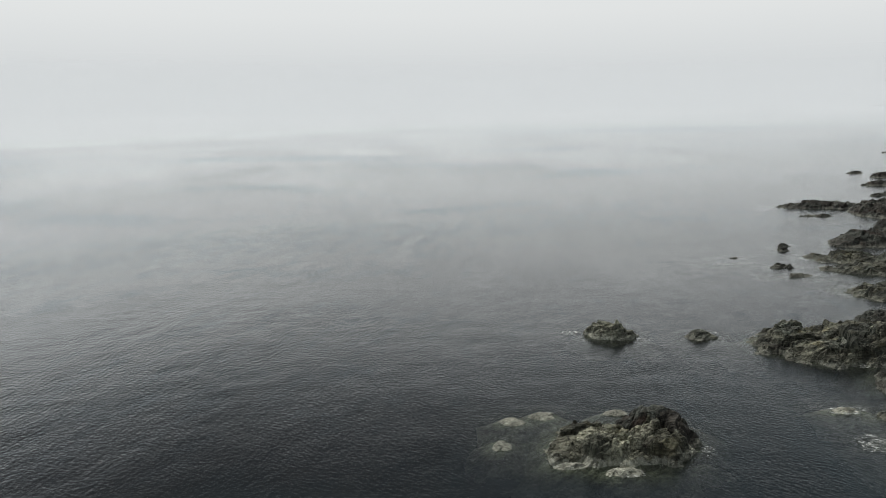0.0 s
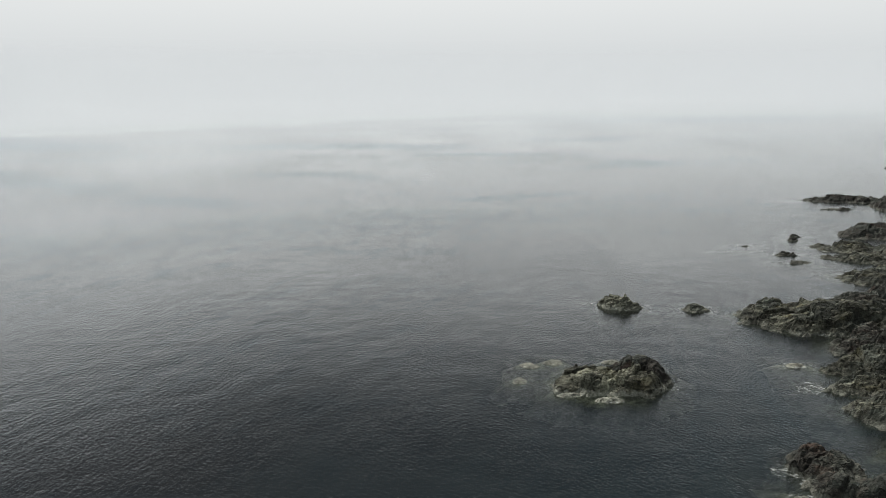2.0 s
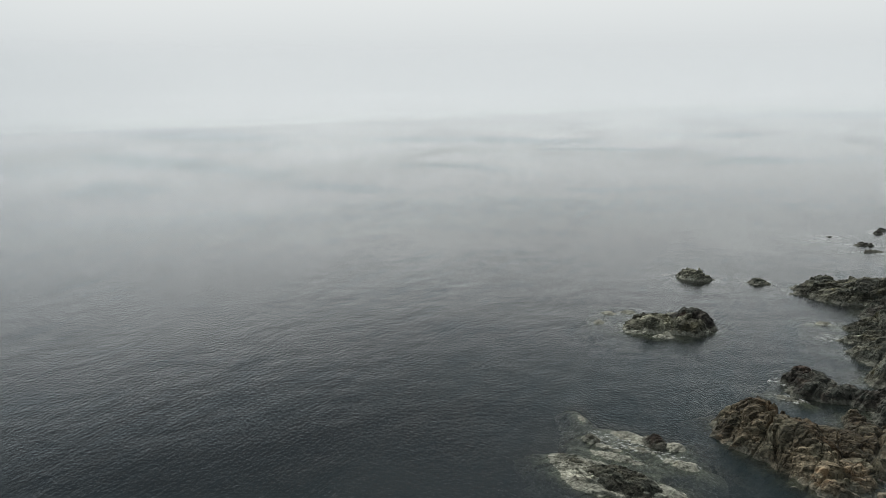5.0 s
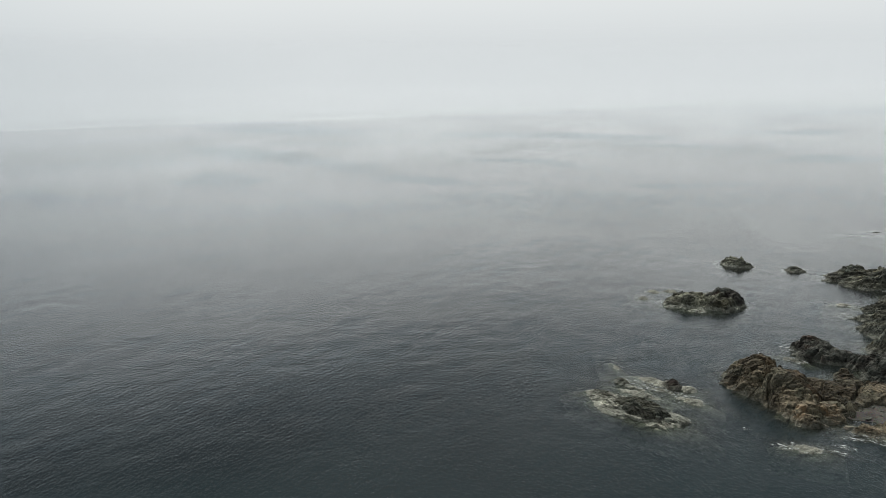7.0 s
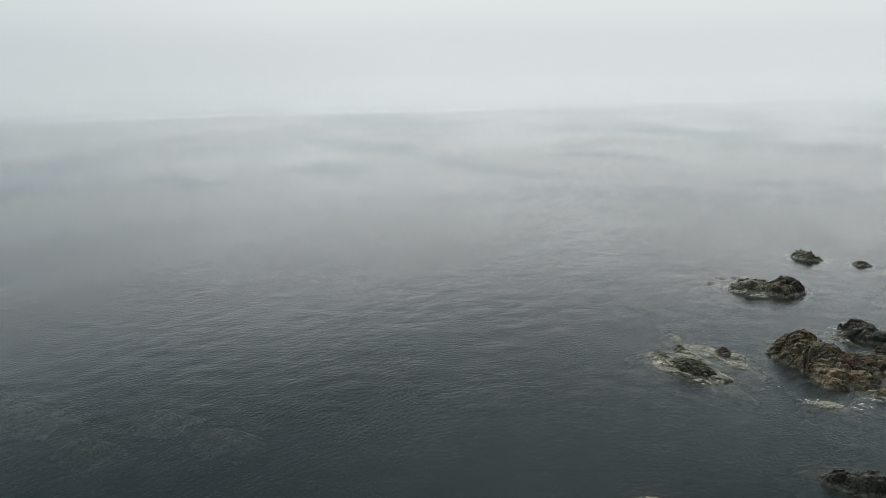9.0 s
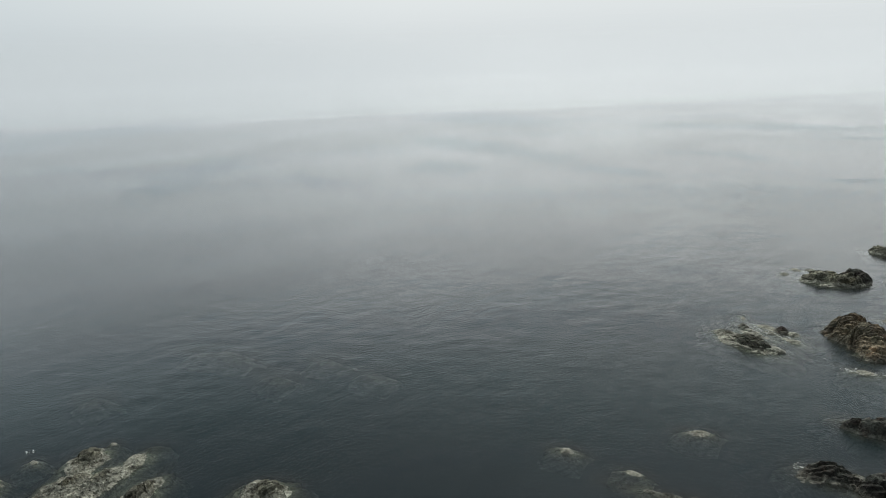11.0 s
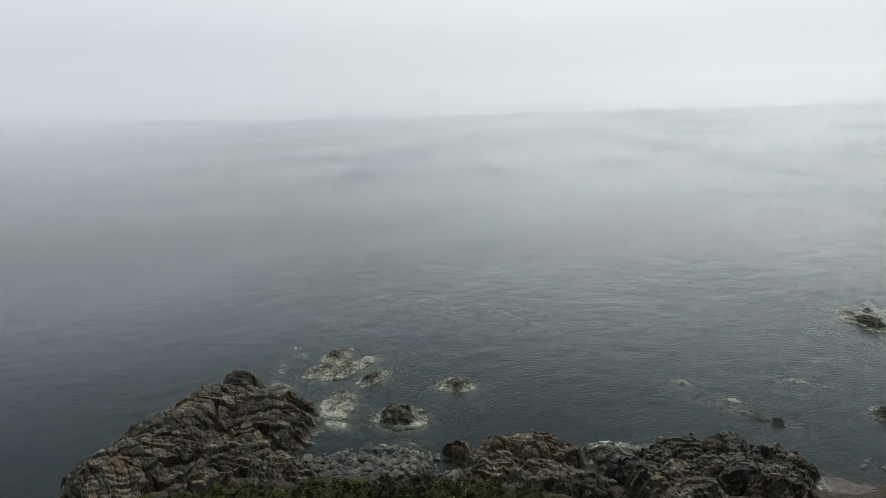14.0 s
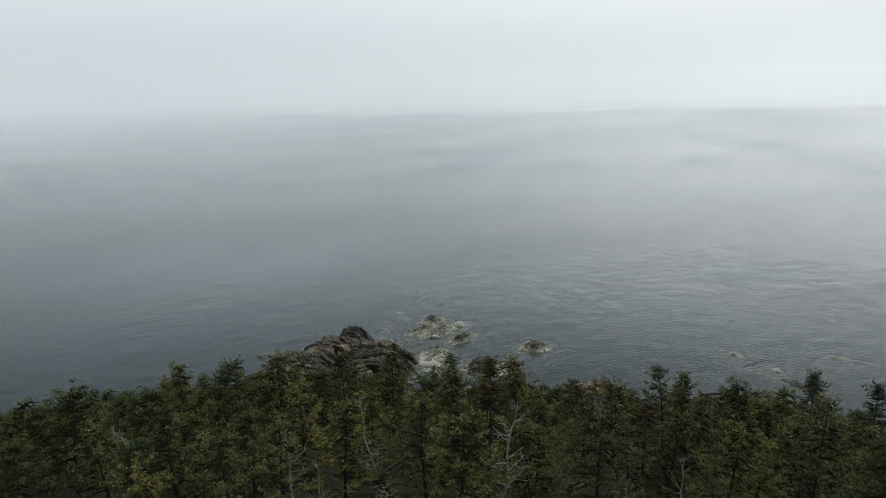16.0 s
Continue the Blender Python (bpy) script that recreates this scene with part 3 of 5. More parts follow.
def rock_mass(name, lobes, mat, label, seed, step=0.14, rough=1.0, bedding=28.0, grain=1.0, category="rock", sharp=1.0, split=False, on=None, dip=0.55, cracked=1.0, bedded=1.0, sunk=0.0):
    """One body of rock: overlapping swells, split by joints into blocks of three sizes and broken off along tilted beds; its foot is under the water."""
    room = 1.0 + min(2.0, 0.8 * max(min(q[2:4]) for q in lobes))
    x0, x1 = min(q[0] - max(q[2:4]) for q in lobes) - room, max(q[0] + max(q[2:4]) for q in lobes) + room
    y0, y1 = min(q[1] - max(q[2:4]) for q in lobes) - room, max(q[1] + max(q[2:4]) for q in lobes) + room
    X, Y = np.meshgrid(np.arange(x0, x1, step), np.arange(y0, y1, step), indexing="ij")
    FEET.extend((*q[:5], q[5] - 2.2 * sunk) for q in lobes)
    fine = min(1.0, grain)
    bend = 0.85 * fine * min(1.0, max(min(q[2:4]) for q in lobes) / 3.2)

    def swell(x, y):
        wx = x + bend * fbm(x * 0.6, y * 0.6, seed + 2, 4)
        wy = y + bend * fbm(x * 0.6 + 31, y * 0.6 - 17, seed + 4, 4)
        base = np.full(x.shape, -9.0)
        for q in lobes:
            base = np.maximum(base, lobe(wx, wy, *q))
        return base

    own = swell(X, Y)
    keep_in = np.clip(0.3 + np.clip(own, -0.5, 3.0) * 0.5, 0.12, 1.15) * rough
    a = radians(bedding)
    across = -math.sin(a) * X + math.cos(a) * Y
    Z, tone = 0.57 * own, 0.0
    for size, share, lift, tilt, crack, wide, weight in ((3.4, 0.18, 0.15, 0.14, 0.50, 0.042, 0.3), (1.6, 0.16, 0.10, 0.25 * sharp, 0.22, 0.052, 0.4), (0.7, 0.09, 0.045, 0.32 * sharp, 0.08, 0.08, 0.35)):
        px, py, gap, r1, r2, du, dv = blocks(X, Y, bedding + (0 if size > 2 else 24 if size > 1 else -35), size * grain, seed + int(size * 100))
        if size > 2:
            joint, first, turned = r1, r2, r2 * 7.3 % 1
        r3 = rnd(np.floor(r1 * 9973), np.floor(r2 * 9973), seed + 5)
        Z = Z + share * np.maximum(swell(px, py), own - 1.0)
        Z = Z + keep_in * (lift * grain * (r1 - 0.5) * 2 + tilt * (r2 - 0.3) * 2 * dv + 0.6 * tilt * (r3 - 0.5) * 2 * du)
        Z = Z - keep_in * crack * cracked * fine * np.clip(1 - gap / (wide * (0.6 + 0.4 * cracked)), 0, 1)
        tone = tone + weight * (rnd(np.floor(r1 * 9973), np.floor(r2 * 9973), seed) - 0.5)
    # the beds lean across the strike, and each great block leans and has broken in its own way
    lean = dip * (0.5 + turned) * across + 0.35 * fbm(X * 0.6, Y * 0.6, seed + 41, 4) + 0.9 * first
    for thick, riser, much in ((0.55 * fine, 0.3, 0.22 + 0.45 * (first > 0.62)), (0.19 * fine, 0.4, 0.3)):
        Z = Z + np.clip(keep_in * 1.3, 0.25, 1) * np.minimum(much * bedded, 0.85) * (beds(Z + lean, thick, riser) - lean - Z)
    u = math.cos(a) * X + math.sin(a) * Y
    ridged = (1 - np.abs(value_noise(u * 1.4 / fine, across * 2.4 / fine, seed + 51))) + 0.5 * (1 - np.abs(value_noise(u * 3.1 / fine + 7, across * 5.0 / fine, seed + 53))) + 0.3 * (1 - np.abs(value_noise(u * 7.1 / fine + 7, across * 8.0 / fine, seed + 57)))
    Z = Z + 0.08 * fine * sharp * (ridged - 1.2) * np.clip(0.4 + own, 0.2, 1) + 0.03 * fbm(X * 2.2, Y * 2.2, seed + 8, 3) - sunk
    _, _, _, r1, r2, _, _ = blocks(X, Y, bedding, 0.42 * grain, seed + 42)
    tone = tone + 0.3 * (rnd(np.floor(r1 * 9973), np.floor(r2 * 9973), seed + 1) - 0.5)
    cx, cy = sum(q[0] for q in lobes) / len(lobes), sum(q[1] for q in lobes) / len(lobes)
    jx, jy = 0.25 * step * fbm(X * 3, Y * 3, seed + 6, 2), 0.25 * step * fbm(X * 3 + 9, Y * 3, seed + 8, 2)
    jx, jy = X + jx - cx, Y + jy - cy
    low = -1.25 - sunk
    if not split:
        me = grid_mesh(name, jx, jy, np.maximum(Z, low - 0.05), Z > low, tone)
        me.materials.append(mat)
        ob = new(name, me)
    else:
        # one part for each great joint block; slivers join a neighbour
        ob = new(name)
        index = pieces(joint, Z > low, 1.2 / (step * step))
        for k in np.unique(index[index >= 0]):
            me = grid_mesh("joint_block", jx, jy, np.maximum(Z, low - 0.05), Z > low, tone, index == k)
            part("joint_block", me, mat, ob)
    if on is None:
        ob.location = (cx, cy, 0)
        return tagged(ob, label, category)
    ob.parent = on
    ob.location = (cx - on.location.x, cy - on.location.y, 0)
    return tagged(ob, label)


def rock_family():
    foot = rock_mass("sea_rock", [(16.2, 22.9, 3.5, 2.5, 8, 1.45), (15.9, 25.2, 2.4, 1.5, 20, 0.75), (19.9, 23.0, 2.4, 2.2, 0, 1.8)], ROCK_PALE,
              "low olive-grey sea rock with pale barnacled flanks", 101, 0.08)
    rock_mass("ridge", [(20.2, 25.3, 2.7, 1.5, 5, 2.15), (21.5, 24.2, 1.2, 1.5, 0, 1.75)], ROCK_DARK, "dark ridge of rock behind a paler sea rock", 105, 0.08, 0.5, on=foot)
    rock_mass("sea_rock", [(22.1, 45.7, 2.2, 1.6, -10, 1.6)], ROCK_PALE, "rounded olive-grey rock standing in the sea", 111, 0.09)
    rock_mass("sea_rock", [(29.9, 45.0, 1.1, 0.9, 0, 0.8), (31.1, 44.8, 0.6, 0.5, 0, 0.4)], ROCK_OLIVE, "small weedy rock awash in the sea", 121, 0.07, 0.9, 28, 0.5)
    rock_mass("rock_slab", [(37.3, 43.7, 3.8, 2.5, 8, 2.0), (38.4, 39.9, 4.2, 2.7, -38, 1.6), (42.5, 41.8, 5.4, 4.6, -20, 2.2), (34.7, 40.7, 1.1, 0.9, 0, 0.7), (49, 41, 6, 5, 0, 2.4)], ROCK_OLIVE,
              "broad jointed slab of olive-grey rock on the shore", 131, 0.12, 0.8, 28, 1.2, "rock", 0.7, split=True, cracked=1.5, dip=0.28, bedded=2.2)
    rock_mass("rock_slab", [(50.5, 49.5, 4.6, 2.0, 12, 1.2), (56, 50, 5, 4, 0, 2.5)], ROCK_DARK, "low dark slab of rock beside a narrow inlet", 141, 0.2, split=True, dip=0.3, bedded=2.0)
    rock_mass("rock_ledge", [(43.0, 33.6, 4.4, 2.3, 15, 1.8), (48, 33, 5, 4, 0, 3)], ROCK_DARK, "dark sloping rock ledge at the water", 151, 0.14, split=True, dip=0.3, bedded=2.0)
    rock_mass("rock_ledge", [(39.8, 27.8, 3.9, 1.5, 10, 1.5), (44, 27, 5, 3, 0, 3)], ROCK_OLIVE, "layered rock ledge running into the sea", 161, 0.14, split=True, dip=0.3, bedded=2.0)
    rock_mass("rock_ledge", [(38.6, 23.3, 4.1, 1.6, 0, 1.5), (43, 22, 5, 3, 0, 3)], ROCK_OLIVE, "low layered rock ledge washed by foam", 171, 0.14, split=True, dip=0.3, bedded=2.0)
    rock_mass("rock_ledge", [(38.3, 18.2, 4.2, 2.3, -10, 2.2), (38.4, 12.6, 4.8, 2.6, 8, 2.6)], ROCK_OLIVE, "steep grey rock ledges below the bluff", 181, 0.14, split=True, dip=0.3, bedded=2.0)
    rock_mass("rock_outcrop", [(28.9, 10.4, 1.9, 1.8, 30, 1.6), (29.3, 7.6, 2.2, 1.3, -20, 1.2), (32.2, 7.4, 2.2, 1.6, -30, 1.5), (35, 5, 3, 3, 0, 2.4)], ROCK_DARK,
              "dark broken rock outcrop among foam", 191, 0.11, split=True)
    rock_mass("rock_outcrop", [(23.5, -1.4, 3.6, 2.5, -42, 2.7), (25.0, -3.6, 3.9, 2.8, -35, 3.1), (26.6, -6.2, 2.9, 1.9, -20, 1.7), (26.9, -8.2, 2.0, 1.4, -20, 1.2), (28.6, -6.2, 2.2, 1.9, 0, 1.3), (28.4, -2.6, 3.2, 2.4, -20, 1.5), (32.2, -0.5, 3.0, 3.0, 0, 1.0), (30.8, 2.4, 1.3, 1.6, 0, 1.1)], ROCK_TAN,
              "large rounded brown rock cut by joints, beside the water", 201, 0.085, 0.8, 28, 1.1, "rock", 0.45, split=True, cracked=2.0)
    rock_mass("rock_outcrop", [(32.6, -8.2, 2.4, 1.3, 5, 1.2), (36, -9, 2.5, 2.5, 0, 2)], ROCK_TAN, "small brown rock at a pebbly cove", 211, 0.12)
    foot = rock_mass("reef", [(13.3, -10.9, 4.5, 2.2, -28, 0.5), (10.0, -9.2, 1.6, 1.0, -25, 0.45), (15.9, -11.6, 1.9, 1.3, -10, 0.45)], ROCK_WASHED, "low pale reef of barnacled rock awash", 221, 0.08, 1.3, 160, 0.6)
    rock_mass("crest", [(13.6, -10.9, 3.1, 1.5, -25, 1.2), (10.4, -9.1, 1.1, 0.6, -20, 0.6), (11.9, -9.8, 0.9, 0.6, -10, 0.6)], ROCK_OLIVE, "weedy olive-brown crest of a low reef", 225, 0.07, 0.8, 160, 0.5, on=foot)
    rock_mass("reef", [(15.9, -4.6, 1.2, 0.7, -28, 0.85)], ROCK_DARK, "small dark rock awash in foam", 231, 0.07, 0.8, 28, 0.45)
    rock_mass("reef", [(11.2, -5.0, 0.9, 0.5, -25, 0.5)], ROCK_OLIVE, "small weedy rock awash in foam", 241, 0.07, 0.8, 28, 0.4)
    rock_mass("rock_outcrop", [(27.2, -38.5, 2.3, 1.5, 0, 1.2), (31, -39, 2.6, 2, 0, 1.8)], ROCK_DARK, "dark weedy rock at the water", 251, 0.11)
    rock_mass("rock_outcrop", [(28.4, -27.7, 2.5, 1.4, -15, 1.5), (33, -28, 3, 2.4, 0, 2.2)], ROCK_DARK, "dark wet rock at the shore", 261, 0.11)
    rock_mass("reef", [(16.6, -48.8, 2.4, 0.45, 4, 0.5), (18.9, -48.6, 1.0, 0.7, 0, 0.85)], ROCK_DARK, "thin dark reef breaking the surface", 271, 0.07, 0.8, 28, 0.4)
    foot = rock_mass("shoal", [(-25.0, -74.2, 3.9, 1.9, 97, 0.42), (-26.9, -76.0, 2.6, 1.9, 95, 0.42), (-29.4, -72.6, 2.4, 1.6, 110, 0.42), (-25.3, -70.6, 2.4, 1.0, 112, 0.4)], ROCK_WASHED, "pale barnacled shoal washed by the sea", 281, 0.085, 1.5, 100, 0.6)
    rock_mass("crest", [(-30.0, -72.3, 1.7, 1.2, 110, 0.95), (-27.0, -75.2, 1.8, 1.0, 95, 0.85), (-25.6, -73.0, 1.7, 0.9, 100, 0.8)], ROCK_PALE, "weedy crest of rock on a pale shoal", 285, 0.075, 0.9, 100, 0.5, on=foot)
    foot = rock_mass("shoal", [(-20.45, -72.75, 2.4, 1.3, 108, 0.36)], ROCK_WASHED, "small pale rock beside the shoal", 291, 0.08, 1.4, 108, 0.5)
    rock_mass("crest", [(-20.3, -73.0, 2.1, 1.0, 108, 0.85)], ROCK_OLIVE, "weedy top of a small rock beside the shoal", 295, 0.07, 0.9, 108, 0.5, on=foot)
    foot = rock_mass("shoal", [(-11.7, -66.7, 2.4, 2.0, 40, 0.36)], ROCK_WASHED, "barnacled rock with a pale washed foot, alone in the shallows", 301, 0.08, 1.4, 100, 0.5)
    rock_mass("crest", [(-11.5, -66.6, 1.6, 1.4, 40, 1.0)], ROCK_PALE, "rounded weedy top of the rock", 305, 0.07, 0.9, 100, 0.5, on=foot)
    rock_mass("sea_rock", [(-10.1, -76.8, 2.5, 2.2, 0, 1.5)], ROCK_DARK, "dark rock ringed by pale submerged stone", 311, 0.07, 0.9, 28, 0.6)
    rock_mass("shoal", [(-9.4, -76.7, 3.3, 2.9, 10, 0.16)], ROCK_WASHED, "pale stone round a dark rock, awash", 315, 0.08, 1.5, 28, 0.45)
    rock_mass("shoal", [(-18.7, -78.4, 1.6, 1.2, 60, 0.7), (-16.8, -80.4, 2.6, 2.2, 100, 0.10)], ROCK_WASHED, "pale shoal beside the headland, partly under water", 321, 0.08, 1.5, 100, 0.5)
    for k, (cx, cy, a, b, turn, h) in enumerate(((11.3, 27.1, 0.95, 0.6, 0, 0.1), (13.5, 28.0, 1.05, 0.75, 0, 0.12), (10.3, 23.6, 0.65, 0.8, 0, 0.1), (18.4, 28.3, 0.8, 0.5, 0, 0.15), (14.3, 20.8, 1.0, 0.5, 6, 0.16), (17.2, 20.0, 1.1, 0.6, 0, 0.2),
                                                 (6.5, -46.6, 0.8, 0.5, 0, 0.3), (15.4, -36.9, 0.9, 0.5, 20, 0.26), (13.0, -46.9, 0.7, 0.35, 0, 0.26), (26.4, -13.5, 1.2, 0.7, 0, 0.08), (10.2, -1.4, 0.35, 1.0, 25, 0.1), (-33.6, -75.4, 0.6, 0.4, 0, 0.26), (-30.6, -69.2, 0.4, 0.3, 0, 0.26),
                                                 (13.9, -3.9, 1.7, 0.7, -23, 0.3), (12.5, -5.9, 1.4, 0.4, -20, 0.25), (17.3, -4.8, 1.0, 0.6, -25, 0.3), (17.6, -7.3, 1.5, 0.6, -26, 0.3), (14.9, -5.8, 1.3, 0.35, -20, 0.25), (13.2, -7.3, 2.2, 0.5, -16, 0.28), (-33.0, -78.6, 0.4, 0.3, 0, 0.3), (-32.2, -79.1, 0.5, 0.35, 40, 0.3), (-31.0, -79.8, 0.35, 0.5, 20, 0.3), (-30.0, -80.3, 0.35, 0.3, 0, 0.3), (-26.0, -82.4, 1.5, 0.9, 10, 0.5), (34.2, 28.4, 1.2, 0.5, 0, 0.1), (27.0, 6.2, 1.4, 0.5, -30, 0.1), (10.6, -65.0, 2.6, 0.7, 45, 0.45), (14.6, -60.0, 2.4, 0.7, 42, 0.45), (-16.4, -79.6, 1.6, 0.9, 60, 0.15), (-15.2, -81.6, 1.7, 1.0, 40, 0.12), (-13.0, -82.6, 1.5, 0.8, 20, 0.12), (25.4, -58.0, 1.5, 0.5, -10, 0.6), (-4.6, -80.6, 0.7, 0.3, 30, 0.2), (-3.2, -81.6, 0.6, 0.35, 10, 0.25), (-2.6, -80.0, 0.5, 0.25, 30, 0.2), (-6.0, -81.6, 0.6, 0.25, 40, 0.2), (-1.4, -81.0, 0.6, 0.3, 0, 0.25), (-4.0, -79.2, 0.7, 0.3, 20, 0.2))):
        rock_mass("washed_stone", [(cx, cy, a, b, turn, max(h, 0.24))], ROCK_WASHED, "low pale stone awash in the sea", 501 + 10 * k, 0.11, 0.6, 28, 0.35)
    foot = rock_mass("headland", [(-29.8, -87.2, 2.6, 1.9, 30, 1.4), (-26.0, -89.8, 5.2, 4.6, 20, 2.1), (-19.6, -86.9, 6.0, 4.4, 20, 2.5), (-15.5, -89.8, 4.6, 4.2, 0, 2.5), (-21.5, -96.4, 8.4, 5.4, -52, 3.0),
                           (-14.5, -103, 7.5, 7.0, 0, 4.6), (-8, -97, 7, 6, 0, 4.4)], ROCK_BROWN,
              "broad rugged brown headland of jointed rock", 331, 0.10, 0.9, 35, 1.6, "rock", 0.75, split=True, cracked=2.2, bedded=0.6)
    rock_mass("knob", [(-28.6, -86.3, 3.1, 1.6, 35, 2.6), (-26.6, -87.4, 2.0, 1.3, 35, 2.3)], ROCK_DARK, "black knob of rock on the tip of the headland", 335, 0.09, 0.8, on=foot)
    rock_mass("rock_outcrop", [(7.0, -72.8, 3.4, 3.0, 20, 3.5), (4.0, -74.6, 2.6, 2.4, 20, 2.6), (9.6, -71.2, 2.0, 2.4, 30, 2.2), (1.6, -77.4, 1.7, 1.3, 0, 1.8), (7, -78, 4, 3, 0, 2.4)], ROCK_TAN,
              "rugged brown rock knoll below the trees", 341, 0.09, 1.0, 28, 1.0, "rock", 0.7, split=True, cracked=1.6)
    rock_mass("rock_outcrop", [(11.8, -66.8, 2.6, 2.0, 20, 1.6), (16.4, -62.6, 4.2, 3.0, 40, 2.3), (18.6, -58.8, 3.4, 2.6, 30, 2.5), (23.3, -56.6, 3.2, 1.9, 10, 2.1), (16.5, -68.5, 4.5, 2.6, 30, 2.6), (22, -63, 4, 4, 30, 3.2), (25.0, -60.8, 3.2, 2.4, 30, 2.8), (24.2, -65.2, 3.8, 2.8, 40, 4.4)], ROCK_DARK,
              "dark ridged rock outcrop at the water", 351, 0.10, 1.0, 50, 1.2, "rock", 0.6, split=True, cracked=1.7)
    rock_mass("rock_slope", [(-3, -95.5, 6, 4, 45, 5.4), (7.0, -88.0, 6, 3.4, 45, 5.4)], ROCK_BROWN, "broken brown rock slope below the shrubs", 353, 0.16, 1.0, 35, split=True)
    rock_mass("rock_slope", [(14.5, -78.5, 6, 4, 45, 5.2), (21.5, -71, 5, 4, 50, 5.2), (27.0, -65.0, 4.5, 3.2, 50, 4.6)], ROCK_BROWN, "broken brown rock slope above dark outcrops", 357, 0.16, 1.0, 35, split=True)
    for k, (cx, cy, a, b, turn) in enumerate(((-42.0, -48.2, 2.4, 0.9, 20), (-38.6, -48.0, 1.4, 0.6, 0), (-20.3, -42.6, 1.5, 0.8, 0), (-28.2, -42.5, 1.2, 0.7, 20), (-29.6, -49.5, 1.3, 0.7, 0), (-42.2, -64.6, 1.2, 0.8, 0))):
        rock_mass("sunken_reef", [(cx, cy, a, b, turn, 0.4)], ROCK_WASHED, "pale patch of reef just under the surface", 701 + 10 * k, 0.12, 0.7, 60, 0.5, sunk=0.55)
    # the far shore
    rock_mass("rock_ledge", [(54.6, 60.0, 4.4, 3.4, -30, 1.3), (61, 60, 5, 5, 0, 2)], ROCK_OLIVE, "dark layered ledge on the far shore", 361, 0.25, split=True, dip=0.3, bedded=2.0)
    rock_mass("rock_ledge", [(59.4, 70.8, 5.0, 2.6, -20, 1.2), (60.8, 78.0, 5.2, 2.6, -20, 1.3), (68, 73, 6, 6, 0, 2.2)], ROCK_OLIVE, "grey layered ledge on the far shore", 371, 0.25, split=True, dip=0.3, bedded=2.0)
    rock_mass("rock_point", [(70.5, 90.5, 6.5, 4.0, 20, 2.0), (85, 103, 6, 5, 30, 2.3), (83, 129, 10, 2.6, -6, 1.5), (76, 117, 3.2, 1.0, 0, 0.8), (94, 119, 11, 9, 0, 2.8)], ROCK_DARK,
              "black rocky point reaching into the sea", 381, 0.35, split=True)
    for cx, cy, a, b, h, seed in ((50.2, 73.8, 1.7, 1.0, 1.0, 391), (55.0, 84.6, 0.9, 0.9, 0.9, 401), (56.6, 87.8, 1.2, 0.8, 0.8, 411), (49.6, 68.6, 2.0, 0.6, 0.4, 421), (46.6, 80.0, 1.2, 0.5, 0.25, 431),
                                  (50.6, 68.2, 0.8, 0.4, 0.3, 422), (52.2, 66.6, 0.9, 0.4, 0.35, 424), (44.0, 76.0, 1.6, 0.35, 0.22, 433), (128.3, 201, 2.6, 1.2, 0.9, 441), (130, 189, 6, 2.0, 1.5, 451), (118.5, 169, 6, 1.8, 1.4, 461), (103.5, 146, 1.8, 1.0, 0.9, 471), (106.5, 148, 1.6, 1.0, 0.8, 473), (196, 291, 9, 2, 1.0, 481)):
        rock_mass("islet", [(cx, cy, a, b, 10, h)], ROCK_DARK, "dark low rock off the far shore", seed, 0.12 if cy < 100 else 0.5)


rock_family()


# ---- the sea ----
# wind-ruffled patches far out: place, half lengths, turn
RUFFLED = [(-74, 128, 26, 9, -35), (-112, 97, 22, 7, -35), (-140, 66, 26, 8, -40), (40, 210, 30, 8, 40), (60, 350, 30, 16, 10), (-15, 245, 36, 12, 10), (-55, 172, 26, 9, -10), (8, 132, 24, 7, 30),
           (-130, 165, 60, 14, -40), (-60, 300, 70, 26, -10), (200, 640, 190, 90, 20), (-195, 60, 60, 14, -50), (-160, 180, 60, 20, -40), (-250, 330, 120, 40, -35), (-420, 140, 160, 50, -60)]


